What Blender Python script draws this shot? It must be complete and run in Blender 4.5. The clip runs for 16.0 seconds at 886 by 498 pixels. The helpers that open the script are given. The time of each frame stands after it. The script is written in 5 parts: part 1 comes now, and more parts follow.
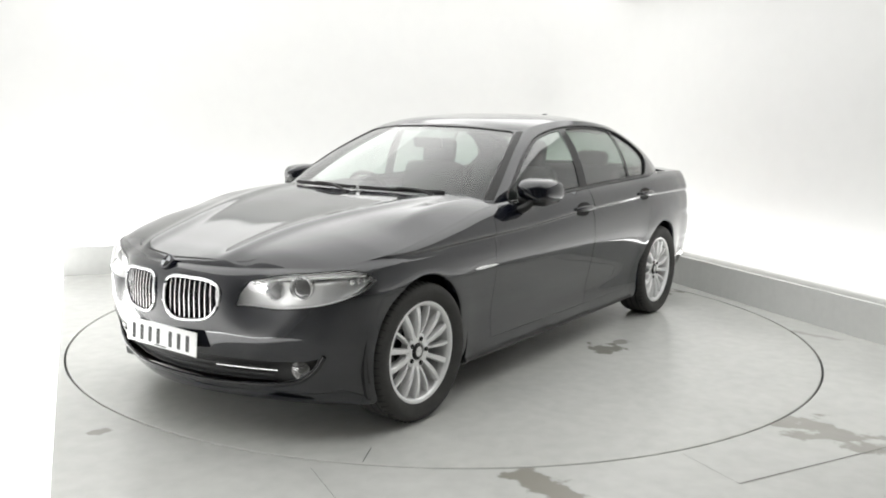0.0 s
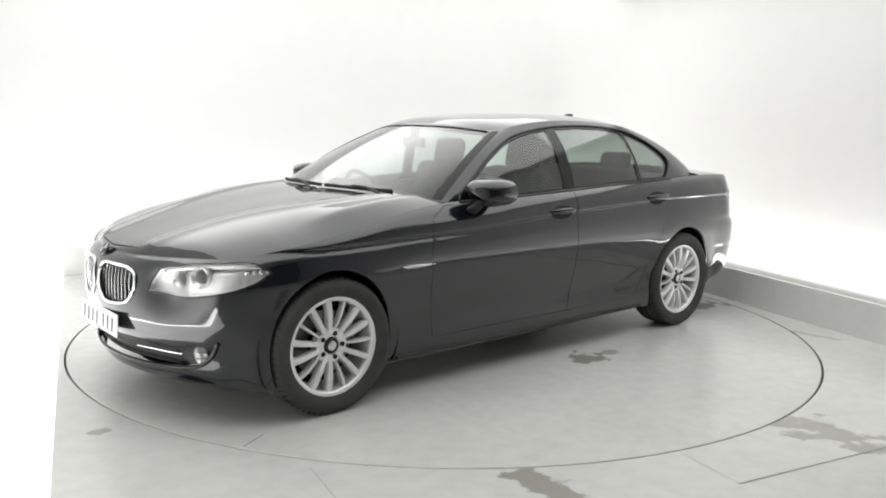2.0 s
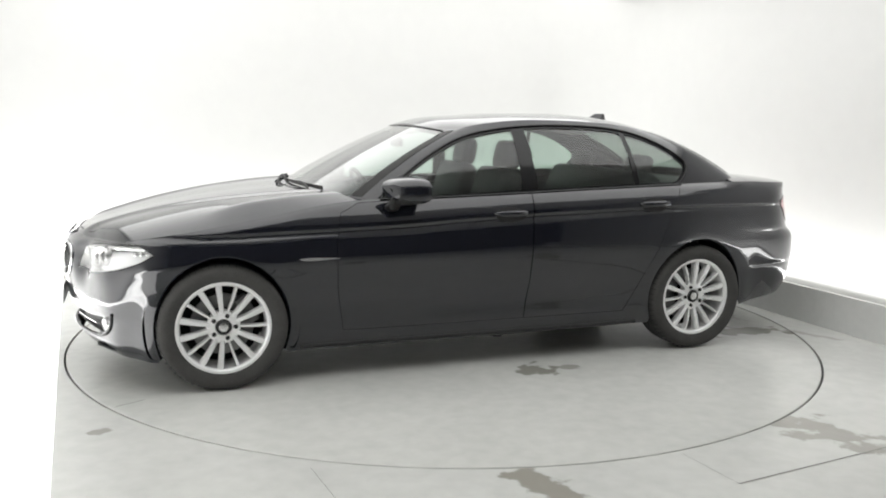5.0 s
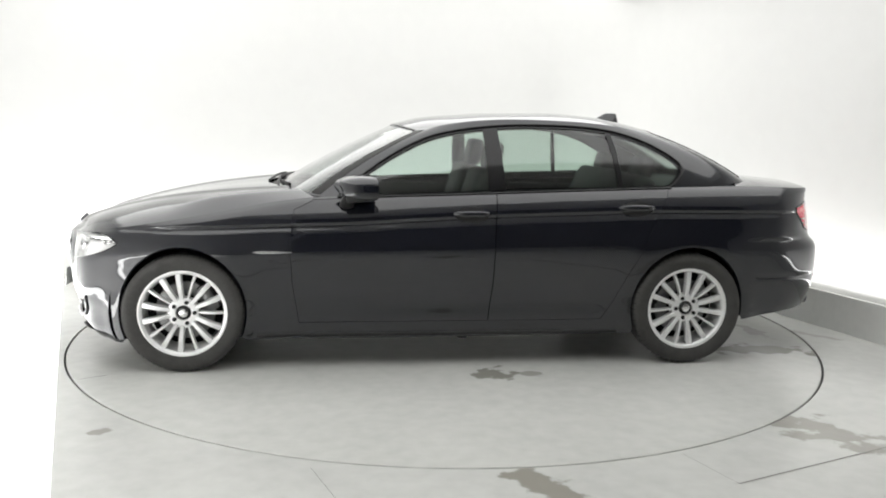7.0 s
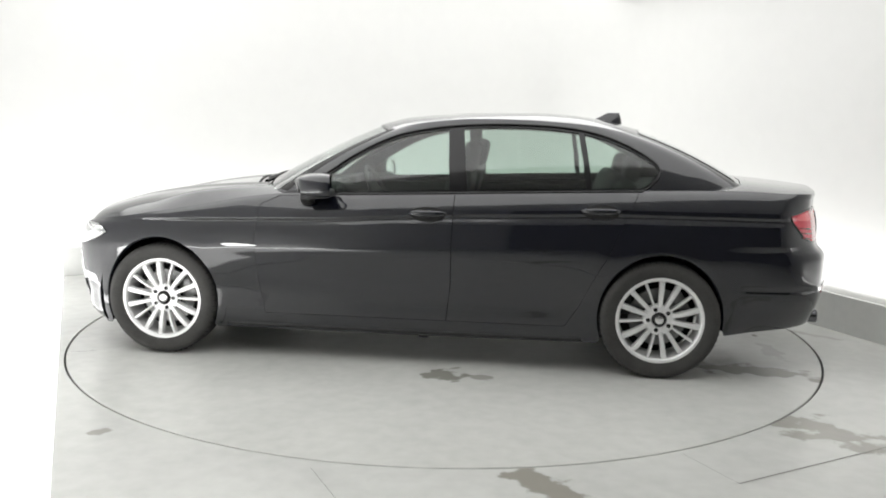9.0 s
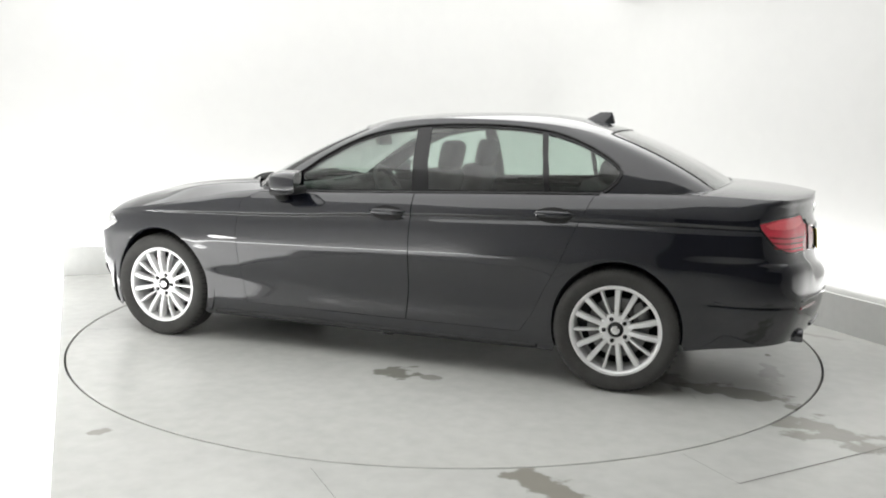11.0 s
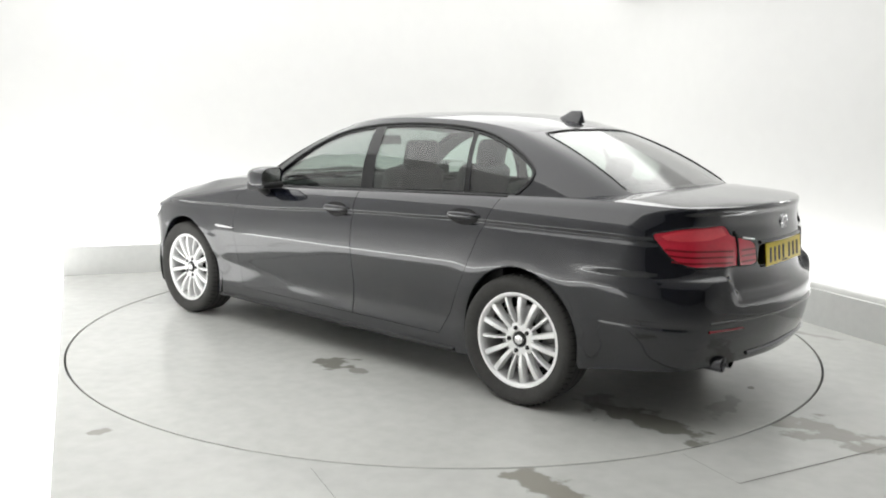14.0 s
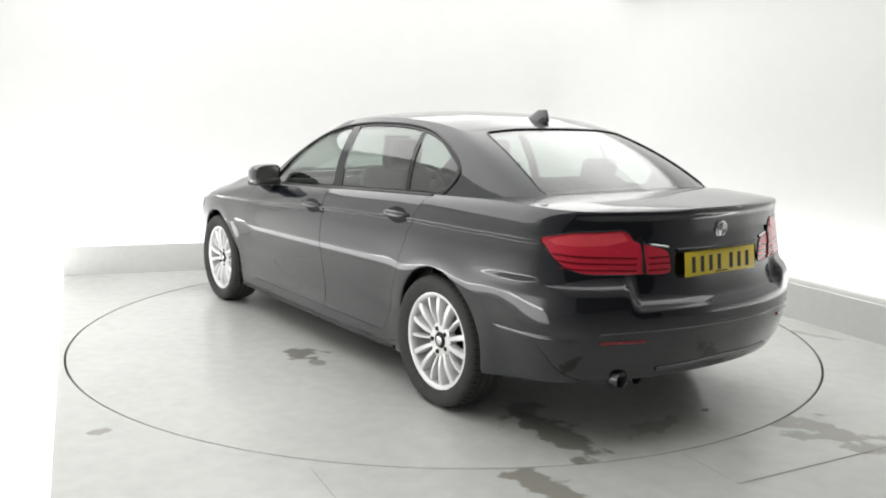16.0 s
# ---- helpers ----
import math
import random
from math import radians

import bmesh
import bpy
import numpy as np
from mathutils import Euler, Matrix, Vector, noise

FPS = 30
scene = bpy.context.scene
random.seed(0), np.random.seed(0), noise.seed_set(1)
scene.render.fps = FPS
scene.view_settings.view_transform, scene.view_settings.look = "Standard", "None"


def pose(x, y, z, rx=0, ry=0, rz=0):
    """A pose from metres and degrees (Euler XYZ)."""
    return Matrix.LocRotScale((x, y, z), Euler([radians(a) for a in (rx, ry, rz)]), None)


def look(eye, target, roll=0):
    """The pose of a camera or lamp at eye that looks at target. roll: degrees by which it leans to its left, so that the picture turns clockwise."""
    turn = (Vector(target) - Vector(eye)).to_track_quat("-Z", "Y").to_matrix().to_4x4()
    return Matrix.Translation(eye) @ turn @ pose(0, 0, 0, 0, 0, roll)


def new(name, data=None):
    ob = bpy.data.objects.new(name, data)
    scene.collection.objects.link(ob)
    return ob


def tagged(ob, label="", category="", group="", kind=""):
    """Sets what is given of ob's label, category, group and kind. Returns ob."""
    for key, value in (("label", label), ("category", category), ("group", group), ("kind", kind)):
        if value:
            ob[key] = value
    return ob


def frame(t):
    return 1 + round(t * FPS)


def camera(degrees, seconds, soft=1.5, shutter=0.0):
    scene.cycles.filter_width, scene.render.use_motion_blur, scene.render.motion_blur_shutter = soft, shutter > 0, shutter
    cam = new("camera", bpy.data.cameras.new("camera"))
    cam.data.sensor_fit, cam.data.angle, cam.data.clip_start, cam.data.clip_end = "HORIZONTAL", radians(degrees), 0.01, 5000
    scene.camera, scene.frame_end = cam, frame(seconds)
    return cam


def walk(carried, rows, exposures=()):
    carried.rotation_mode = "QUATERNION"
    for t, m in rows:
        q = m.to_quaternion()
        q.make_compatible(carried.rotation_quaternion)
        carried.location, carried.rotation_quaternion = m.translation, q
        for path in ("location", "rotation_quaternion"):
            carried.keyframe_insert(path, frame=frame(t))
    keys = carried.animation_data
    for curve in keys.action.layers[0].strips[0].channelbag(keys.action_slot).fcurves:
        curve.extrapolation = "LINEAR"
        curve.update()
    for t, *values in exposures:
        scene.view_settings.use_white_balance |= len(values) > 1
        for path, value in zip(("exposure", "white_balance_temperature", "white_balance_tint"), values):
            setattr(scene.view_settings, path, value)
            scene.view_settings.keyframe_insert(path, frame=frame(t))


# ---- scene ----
# one fixed camera beside the turntable
cam = camera(57.11, 16.0, soft=1.9)
EYE = Vector((0.0, -5.694, 1.428))
AIM = EYE + Vector((-0.00293, 0.98814, -0.15355)) * 5
walk(cam, [(0.0, look(EYE, AIM, 0.99)), (16.0, look(EYE, AIM, 0.99))], exposures=[(0.0, 0.13), (16.0, 0.13)])

# ---- light ----
world = bpy.data.worlds.new("studio_world")
world.use_nodes = True
world.node_tree.nodes["Background"].inputs[0].default_value = (1, 1, 1, 1)
world.node_tree.nodes["Background"].inputs[1].default_value = 0.05
scene.world = world

A_BACK, A_RIGHT, A_LEFT = 110.0, 22.0, 204.5      # directions of the walls' normals, seen from the turntable


def out(a, d, s=0.0, z=0.0):
    """A point d metres from the turntable's axis towards a degrees, s metres along that wall."""
    a = radians(a)
    return Vector((math.cos(a) * d - math.sin(a) * s, math.sin(a) * d + math.cos(a) * s, z))


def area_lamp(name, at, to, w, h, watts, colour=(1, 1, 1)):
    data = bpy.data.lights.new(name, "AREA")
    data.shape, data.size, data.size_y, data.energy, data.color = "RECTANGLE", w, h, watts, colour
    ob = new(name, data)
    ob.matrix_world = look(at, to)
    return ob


# floodlights hidden behind the grey upstand, washing the white walls from below
area_lamp("flood_back", out(A_BACK, 3.24, 0.2, 0.10), out(A_BACK, 3.26, 0.2, 1.0), 6.0, 0.25, 49, (1, 1, 0.99))
area_lamp("flood_right", out(A_RIGHT, 3.24, -0.9, 0.10), out(A_RIGHT, 3.26, -0.9, 1.0), 6.8, 0.25, 42, (1, 1, 0.99))
# added fill lamp: brightens the left wall that the bonnet reflects
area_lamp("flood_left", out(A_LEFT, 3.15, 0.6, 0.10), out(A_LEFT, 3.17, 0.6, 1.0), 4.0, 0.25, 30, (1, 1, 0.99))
# diffused light ceiling over the stage
soft = area_lamp("ceiling_softbox", (0, 0, 2.90), (0, 0, 0), 6.5, 6.5, 176, (1, 1, 0.99))
soft.matrix_world = Matrix.Translation((-0.1, 0.1, 2.90)) @ Matrix.Rotation(radians(21), 4, "Z")


# ---- materials ----
def mat(name, colour, rough=0.5, metal=0.0, coat=0.0, spec=0.5, vary=0.0, scale=8.0, bump=0.0, bscale=60.0, trans=0.0, ior=1.45, emit=0.0, alpha=1.0):
    m = bpy.data.materials.new(name)
    m.use_nodes = True
    nt = m.node_tree
    b = nt.nodes["Principled BSDF"]
    i = b.inputs
    i["Base Color"].default_value = (*colour, 1)
    i["Roughness"].default_value, i["Metallic"].default_value = rough, metal
    i["Coat Weight"].default_value, i["Coat Roughness"].default_value = coat, 0.03
    i["Coat IOR"].default_value = 1.45
    i["Specular IOR Level"].default_value, i["IOR"].default_value = spec, ior
    i["Transmission Weight"].default_value, i["Alpha"].default_value = trans, alpha
    if emit:
        i["Emission Color"].default_value, i["Emission Strength"].default_value = (*colour, 1), emit
    co = nt.nodes.new("ShaderNodeTexCoord")
    if vary:
        n1, n2 = nt.nodes.new("ShaderNodeTexNoise"), nt.nodes.new("ShaderNodeTexNoise")
        n1.inputs["Scale"].default_value, n1.inputs["Detail"].default_value = scale, 6
        n2.inputs["Scale"].default_value, n2.inputs["Detail"].default_value = scale * 9, 4
        add = nt.nodes.new("ShaderNodeMath")
        add.operation = "ADD"
        mp = nt.nodes.new("ShaderNodeMapRange")
        mp.inputs["From Min"].default_value, mp.inputs["From Max"].default_value = 0.6, 1.4
        mp.inputs["To Min"].default_value, mp.inputs["To Max"].default_value = 1 - vary, 1 + vary
        mix = nt.nodes.new("ShaderNodeMix")
        mix.data_type, mix.blend_type = "RGBA", "MULTIPLY"
        mix.inputs["Factor"].default_value = 1
        mix.inputs[6].default_value = (*colour, 1)
        for n in (n1, n2):
            nt.links.new(co.outputs["Object"], n.inputs["Vector"])
        nt.links.new(n1.outputs["Fac"], add.inputs[0])
        nt.links.new(n2.outputs["Fac"], add.inputs[1])
        nt.links.new(add.outputs[0], mp.inputs["Value"])
        nt.links.new(mp.outputs[0], mix.inputs[7])
        nt.links.new(mix.outputs[2], i["Base Color"])
    if bump:
        n3, bp = nt.nodes.new("ShaderNodeTexNoise"), nt.nodes.new("ShaderNodeBump")
        n3.inputs["Scale"].default_value, n3.inputs["Detail"].default_value = bscale, 5
        bp.inputs["Strength"].default_value, bp.inputs["Distance"].default_value = bump, 0.004
        nt.links.new(co.outputs["Object"], n3.inputs["Vector"])
        nt.links.new(n3.outputs["Fac"], bp.inputs["Height"])
        nt.links.new(bp.outputs[0], i["Normal"])
    return m


def blobs(m, spots, colour, rough):
    """Damp, dirty patches of their own shape: (x, y, half length, half width, turn, strength)."""
    nt = m.node_tree
    b = nt.nodes["Principled BSDF"]
    new_node = nt.nodes.new
    co = next(n for n in nt.nodes if n.type == "TEX_COORD")
    noise_n = new_node("ShaderNodeTexNoise")
    noise_n.inputs["Scale"].default_value, noise_n.inputs["Detail"].default_value = 7.0, 9
    nt.links.new(co.outputs["Object"], noise_n.inputs["Vector"])
    total = None
    for x, y, a, w, turn, k in spots:
        mp = new_node("ShaderNodeMapping")
        mp.vector_type = "TEXTURE"
        mp.inputs["Location"].default_value = (x, y, 0)
        mp.inputs["Rotation"].default_value = (0, 0, radians(turn))
        mp.inputs["Scale"].default_value = (a, w, 1e4)
        nt.links.new(co.outputs["Object"], mp.inputs["Vector"])
        ln = new_node("ShaderNodeVectorMath")
        ln.operation = "LENGTH"
        nt.links.new(mp.outputs[0], ln.inputs[0])
        ad = new_node("ShaderNodeMath")
        ad.operation = "MULTIPLY_ADD"
        ad.inputs[1].default_value = 4.0
        nt.links.new(noise_n.outputs["Fac"], ad.inputs[0])
        nt.links.new(ln.outputs["Value"], ad.inputs[2])
        st = new_node("ShaderNodeMapRange")
        st.interpolation_type = "SMOOTHSTEP"
        st.inputs["From Min"].default_value, st.inputs["From Max"].default_value = 2.65, 3.1
        st.inputs["To Min"].default_value, st.inputs["To Max"].default_value = k, 0.0
        nt.links.new(ad.outputs[0], st.inputs["Value"])
        if total is None:
            total = st.outputs[0]
        else:
            mx = new_node("ShaderNodeMath")
            mx.operation = "MAXIMUM"
            nt.links.new(total, mx.inputs[0])
            nt.links.new(st.outputs[0], mx.inputs[1])
            total = mx.outputs[0]
    for key, value in (("Base Color", colour), ("Roughness", rough)):
        mix = new_node("ShaderNodeMix")
        mix.data_type = "RGBA" if key == "Base Color" else "FLOAT"
        src, dst = (6, 7) if key == "Base Color" else (2, 3)
        old = b.inputs[key].links
        if old:
            nt.links.new(old[0].from_socket, mix.inputs[src])
        else:
            mix.inputs[src].default_value = b.inputs[key].default_value
        mix.inputs[dst].default_value = (*value, 1) if key == "Base Color" else value
        nt.links.new(total, mix.inputs[0])
        nt.links.new(mix.outputs[2 if key == "Base Color" else 0], b.inputs[key])


M_WALL = mat("white_matt_paint", (0.66, 0.66, 0.652), 0.9, vary=0.02, scale=0.7, bump=0.05, bscale=30)
M_CEIL = mat("white_ceiling", (0.75, 0.75, 0.74), 0.9, vary=0.02)
M_FLOOR = mat("grey_floor_paint", (0.545, 0.55, 0.528), 0.24, vary=0.09, scale=1.2, bump=0.04, bscale=25)
M_TABLE = mat("grey_turntable_paint", (0.545, 0.55, 0.526), 0.24, vary=0.09, scale=1.3, bump=0.04, bscale=25)
blobs(M_FLOOR, [(1.81, -1.96, 0.34, 0.15, -50, 0.6), (2.1, -2.22, 0.22, 0.09, -45, 0.4), (0.42, -2.62, 0.22, 0.10, -50, 0.8), (-1.58, -2.15, 0.06, 0.04, 20, 0.6), (2.62, -0.15, 0.35, 0.04, -40, 0.35)], (0.22, 0.205, 0.17), 0.22)
blobs(M_TABLE, [(-0.17, 1.19, 0.11, 0.10, 20, 0.75), (-0.36, 1.22, 0.07, 0.05, 0, 0.55), (-1.98, 0.80, 0.34, 0.12, -8, 0.75), (-1.66, 0.70, 0.12, 0.10, 5, 0.5), (-2.16, 0.30, 0.06, 0.22, 5, 0.35), (-2.165, -0.08, 0.02, 0.03, 0, 0.8)], (0.155, 0.15, 0.12), 0.25)
# white floor beside the stage, with emission added to its colour
M_GLOW_FLOOR = mat("glowing_white_floor", (1.0, 1.0, 0.99), 0.6, emit=1.8)
M_FRONT = mat("unseen_wall_grey", (0.13, 0.13, 0.128), 0.9, vary=0.05, scale=1.0)
M_KERB = mat("grey_upstand_paint", (0.66, 0.665, 0.65), 0.5, vary=0.05, scale=2)
M_GAP = mat("black_gap", (0.015, 0.015, 0.015), 0.8)
M_JOINT = mat("dirt_filled_joint", (0.16, 0.155, 0.14), 0.8, vary=0.2, scale=15)
M_PAINT = mat("black_metallic_paint", (0.0042, 0.0050, 0.0095), 0.30, coat=1.0, spec=0.08, ior=1.5)
M_PAINT.node_tree.nodes["Principled BSDF"].inputs["Coat Roughness"].default_value = 0.055
M_PAINT.node_tree.nodes["Principled BSDF"].inputs["Coat IOR"].default_value = 1.68
M_BLACK = mat("satin_black_plastic", (0.012, 0.012, 0.012), 0.5, vary=0.15, scale=30, bump=0.05, bscale=300)
M_GLOSSB = mat("gloss_black_trim", (0.008, 0.008, 0.009), 0.12)
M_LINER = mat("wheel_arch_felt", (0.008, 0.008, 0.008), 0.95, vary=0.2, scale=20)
M_RUBBER = mat("tyre_rubber", (0.05, 0.049, 0.047), 0.85, vary=0.2, scale=12, bump=0.15, bscale=120)
M_ALLOY = mat("silver_alloy", (0.82, 0.82, 0.82), 0.32, metal=0.35, coat=0.5, vary=0.04, scale=10)
M_DISC = mat("brake_disc_steel", (0.25, 0.25, 0.25), 0.4, metal=1.0, vary=0.1, scale=30)
M_CHROME = mat("chrome", (0.85, 0.85, 0.86), 0.08, metal=1.0)
M_LEATHER = mat("black_leather", (0.016, 0.016, 0.017), 0.6, vary=0.1, scale=4)
M_CABIN = mat("dark_cabin_plastic", (0.02, 0.02, 0.021), 0.65, vary=0.15, scale=10)


def glass(name, tint, f0=0.06, power=4.0, haze=0.01):
    """Thin clear sheet: it lets light through with a tint and mirrors by its angle."""
    m = bpy.data.materials.new(name)
    m.use_nodes = True
    nt = m.node_tree
    nt.nodes.clear()
    o, mix = nt.nodes.new("ShaderNodeOutputMaterial"), nt.nodes.new("ShaderNodeMixShader")
    tr, gl, lw = nt.nodes.new("ShaderNodeBsdfTransparent"), nt.nodes.new("ShaderNodeBsdfGlossy"), nt.nodes.new("ShaderNodeLayerWeight")
    tr.inputs["Color"].default_value = (*tint, 1)
    gl.inputs["Color"].default_value, gl.inputs["Roughness"].default_value = (1, 1, 1, 1), haze
    lw.inputs["Blend"].default_value = 0.5
    pw, ma = nt.nodes.new("ShaderNodeMath"), nt.nodes.new("ShaderNodeMath")
    pw.operation, ma.operation = "POWER", "MULTIPLY_ADD"
    pw.inputs[1].default_value = power
    ma.inputs[1].default_value, ma.inputs[2].default_value = 1 - f0, f0
    nt.links.new(lw.outputs["Facing"], pw.inputs[0])
    nt.links.new(pw.outputs[0], ma.inputs[0])
    nt.links.new(ma.outputs[0], mix.inputs[0])
    nt.links.new(tr.outputs[0], mix.inputs[1])
    nt.links.new(gl.outputs[0], mix.inputs[2])
    nt.links.new(mix.outputs[0], o.inputs["Surface"])
    return m


M_GLASS = glass("tinted_glass", (0.66, 0.75, 0.70), 0.07, 3.2)
M_GLASSD = glass("darker_tinted_glass", (0.58, 0.67, 0.62), 0.07, 3.2)
M_SCREEN_F = glass("windscreen_glass", (0.52, 0.58, 0.55), 0.05, 3.2, 0.08)
M_SCREEN_R = glass("rear_screen_glass", (0.46, 0.52, 0.48), 0.06, 2.9, 0.12)
M_LENS = glass("clear_lens", (0.98, 0.98, 0.98), 0.09, 3.6)
M_RED = mat("red_lens", (0.62, 0.022, 0.050), 0.25, coat=1.0, vary=0.1, scale=60)
M_REDD = mat("dark_red_lens", (0.20, 0.005, 0.012), 0.12, coat=1.0, vary=0.1, scale=60)
M_REDL = mat("pale_red_lens", (0.80, 0.075, 0.10), 0.25, coat=1.0, vary=0.08, scale=60)
M_REFL = mat("silver_reflector", (0.75, 0.75, 0.75), 0.22, metal=0.9)
M_LAMPB = mat("silver_lamp_housing", (0.88, 0.88, 0.88), 0.28, metal=0.6)
M_YELLOW = mat("yellow_plate", (0.72, 0.55, 0.03), 0.35, vary=0.04, scale=20)
M_WHITE = mat("white_plate", (0.75, 0.75, 0.74), 0.35, vary=0.04, scale=20)
M_INK = mat("black_ink", (0.012, 0.012, 0.012), 0.5)
M_BADGE = mat("badge_grey", (0.42, 0.43, 0.45), 0.2, coat=1.0)
M_DCHROME = mat("dark_chrome", (0.16, 0.16, 0.17), 0.25, metal=1.0)
M_MIRROR = mat("mirror_silver", (0.9, 0.9, 0.9), 0.01, metal=1.0)
M_SCREEN = mat("grey_display", (0.1, 0.11, 0.11), 0.2)
# ---- building helpers ----
def mesh_ob(name, verts, faces, material, parent=None, smooth=False, label=""):
    me = bpy.data.meshes.new(name)
    me.from_pydata([tuple(map(float, v)) for v in verts], [], [tuple(map(int, f)) for f in faces])
    me.materials.append(material)
    if smooth:
        me.shade_smooth()
    me.update()
    ob = new(name, me)
    ob.parent = parent
    if label:
        tagged(ob, label)
    return ob


def part(name, bm, material, parent, label="", smooth=True, angle=None):
    """Links a bmesh as one mesh object under a thing or part."""
    me = bpy.data.meshes.new(name)
    bmesh.ops.recalc_face_normals(bm, faces=bm.faces[:])
    bm.to_mesh(me)
    bm.free()
    me.materials.append(material)
    if smooth:
        me.shade_smooth()
        me.set_sharp_from_angle(angle=radians(angle or 38))
    ob = new(name, me)
    ob.parent = parent
    if label:
        tagged(ob, label)
    return ob


def box(bm, m, sx, sy, sz, bevel=0.0, seg=2):
    """A box of that size centred at the pose m, with rounded edges."""
    r = bmesh.ops.create_cube(bm, size=1.0, matrix=m @ Matrix.Diagonal((sx, sy, sz, 1)))
    if bevel:
        edges = list({e for v in r["verts"] for e in v.link_edges})
        bmesh.ops.bevel(bm, geom=edges, offset=bevel, segments=seg, affect="EDGES", profile=0.5)
    return bm


def boxed(name, m, size, material, parent=None, bevel=0.0, label=""):
    return part(name, box(bmesh.new(), m, *size, bevel), material, parent, label)


def tube(bm, pts, r, n=8, closed=False, flat=1.0):
    """A round rod along pts; flat squeezes it in the second direction."""
    pts = [Vector(p) for p in pts]
    rings = []
    for i, p in enumerate(pts):
        a = pts[i - 1] if (i or closed) else p
        b = pts[(i + 1) % len(pts)] if (i + 1 < len(pts) or closed) else p
        d = (b - a).normalized()
        u = d.cross(Vector((0, 0, 1)) if abs(d.z) < 0.9 else Vector((0, 1, 0))).normalized()
        w = d.cross(u)
        rings.append([bm.verts.new(p + (u * math.cos(k * math.tau / n) + w * flat * math.sin(k * math.tau / n)) * r) for k in range(n)])
    for i in range(len(rings) - (0 if closed else 1)):
        a, b = rings[i], rings[(i + 1) % len(rings)]
        for k in range(n):
            bm.faces.new((a[k], a[(k + 1) % n], b[(k + 1) % n], b[k]))
    if not closed:
        bm.faces.new(rings[0])
        bm.faces.new(rings[-1])
    return bm


def lathe(bm, profile, n=64, closed=False):
    """Turns a profile of (radius, y) round the y axis."""
    rings = [[bm.verts.new((r * math.cos(k * math.tau / n), y, r * math.sin(k * math.tau / n))) for k in range(n)] for r, y in profile]
    for i in range(len(rings) - (0 if closed else 1)):
        a, b = rings[i], rings[(i + 1) % len(rings)]
        for k in range(n):
            bm.faces.new((a[k], a[(k + 1) % n], b[(k + 1) % n], b[k]))
    return bm


def curve_at(ctrl, s):
    """Smooth monotone interpolation (Fritsch-Carlson) through (key, value) pairs."""
    x, y = np.array([c[0] for c in ctrl], float), np.array([c[1] for c in ctrl], float)
    if x[0] > x[-1]:
        x, y = x[::-1], y[::-1]
    h = np.diff(x)
    d = np.diff(y) / h
    m = np.zeros(len(x))
    m[0], m[-1] = d[0], d[-1]
    for i in range(1, len(x) - 1):
        if d[i - 1] * d[i] > 0:
            w1, w2 = 2 * h[i] + h[i - 1], h[i] + 2 * h[i - 1]
            m[i] = (w1 + w2) / (w1 / d[i - 1] + w2 / d[i])
    s = np.clip(np.asarray(s, float), x[0], x[-1])
    i = np.clip(np.searchsorted(x, s) - 1, 0, len(h) - 1)
    t = (s - x[i]) / h[i]
    return (y[i] * (1 + 2 * t) * (1 - t) ** 2 + m[i] * h[i] * t * (1 - t) ** 2 + y[i + 1] * t * t * (3 - 2 * t) + m[i + 1] * h[i] * t * t * (t - 1))


def spline(pts, n, closed=False):
    """n points along a centripetal Catmull-Rom curve through pts, any dimension, evenly spread by length."""
    P = np.array(pts, float)
    if closed:
        P = np.vstack([P[-1], P, P[0], P[1]])
    else:
        P = np.vstack([2 * P[0] - P[1], P, 2 * P[-1] - P[-2]])
    res = []
    for i in range(1, len(P) - 2):
        p0, p1, p2, p3 = P[i - 1:i + 3]
        k = [0.0]
        for a, b in ((p0, p1), (p1, p2), (p2, p3)):
            k.append(k[-1] + max(np.linalg.norm(b - a), 1e-6) ** 0.5)
        t = np.linspace(k[1], k[2], 24, endpoint=False)[:, None]
        a1 = (k[1] - t) / (k[1] - k[0]) * p0 + (t - k[0]) / (k[1] - k[0]) * p1
        a2 = (k[2] - t) / (k[2] - k[1]) * p1 + (t - k[1]) / (k[2] - k[1]) * p2
        a3 = (k[3] - t) / (k[3] - k[2]) * p2 + (t - k[2]) / (k[3] - k[2]) * p3
        b1 = (k[2] - t) / (k[2] - k[0]) * a1 + (t - k[0]) / (k[2] - k[0]) * a2
        b2 = (k[3] - t) / (k[3] - k[1]) * a2 + (t - k[1]) / (k[3] - k[1]) * a3
        res.append((k[2] - t) / (k[2] - k[1]) * b1 + (t - k[1]) / (k[2] - k[1]) * b2)
    Q = np.vstack(res + [P[1:2] if closed else P[-2:-1]])
    L = np.concatenate([[0], np.cumsum(np.linalg.norm(np.diff(Q, axis=0), axis=1))])
    s = np.linspace(0, L[-1], n + 1)[:-1] if closed else np.linspace(0, L[-1], n)
    return np.stack([np.interp(s, L, Q[:, j]) for j in range(Q.shape[1])], 1)


# ---- the studio ----
R_TABLE = 2.467


def slab(name, pts, z0, z1, material, label="", category="", parent=None):
    """An upright prism over a plan polygon."""
    n = len(pts)
    v = [(p[0], p[1], z0) for p in pts] + [(p[0], p[1], z1) for p in pts]
    f = [tuple(range(n))[::-1], tuple(range(n, 2 * n))] + [(i, (i + 1) % n, n + (i + 1) % n, n + i) for i in range(n)]
    ob = mesh_ob(name, v, f, material, parent)
    return tagged(ob, label, category, kind="structure")


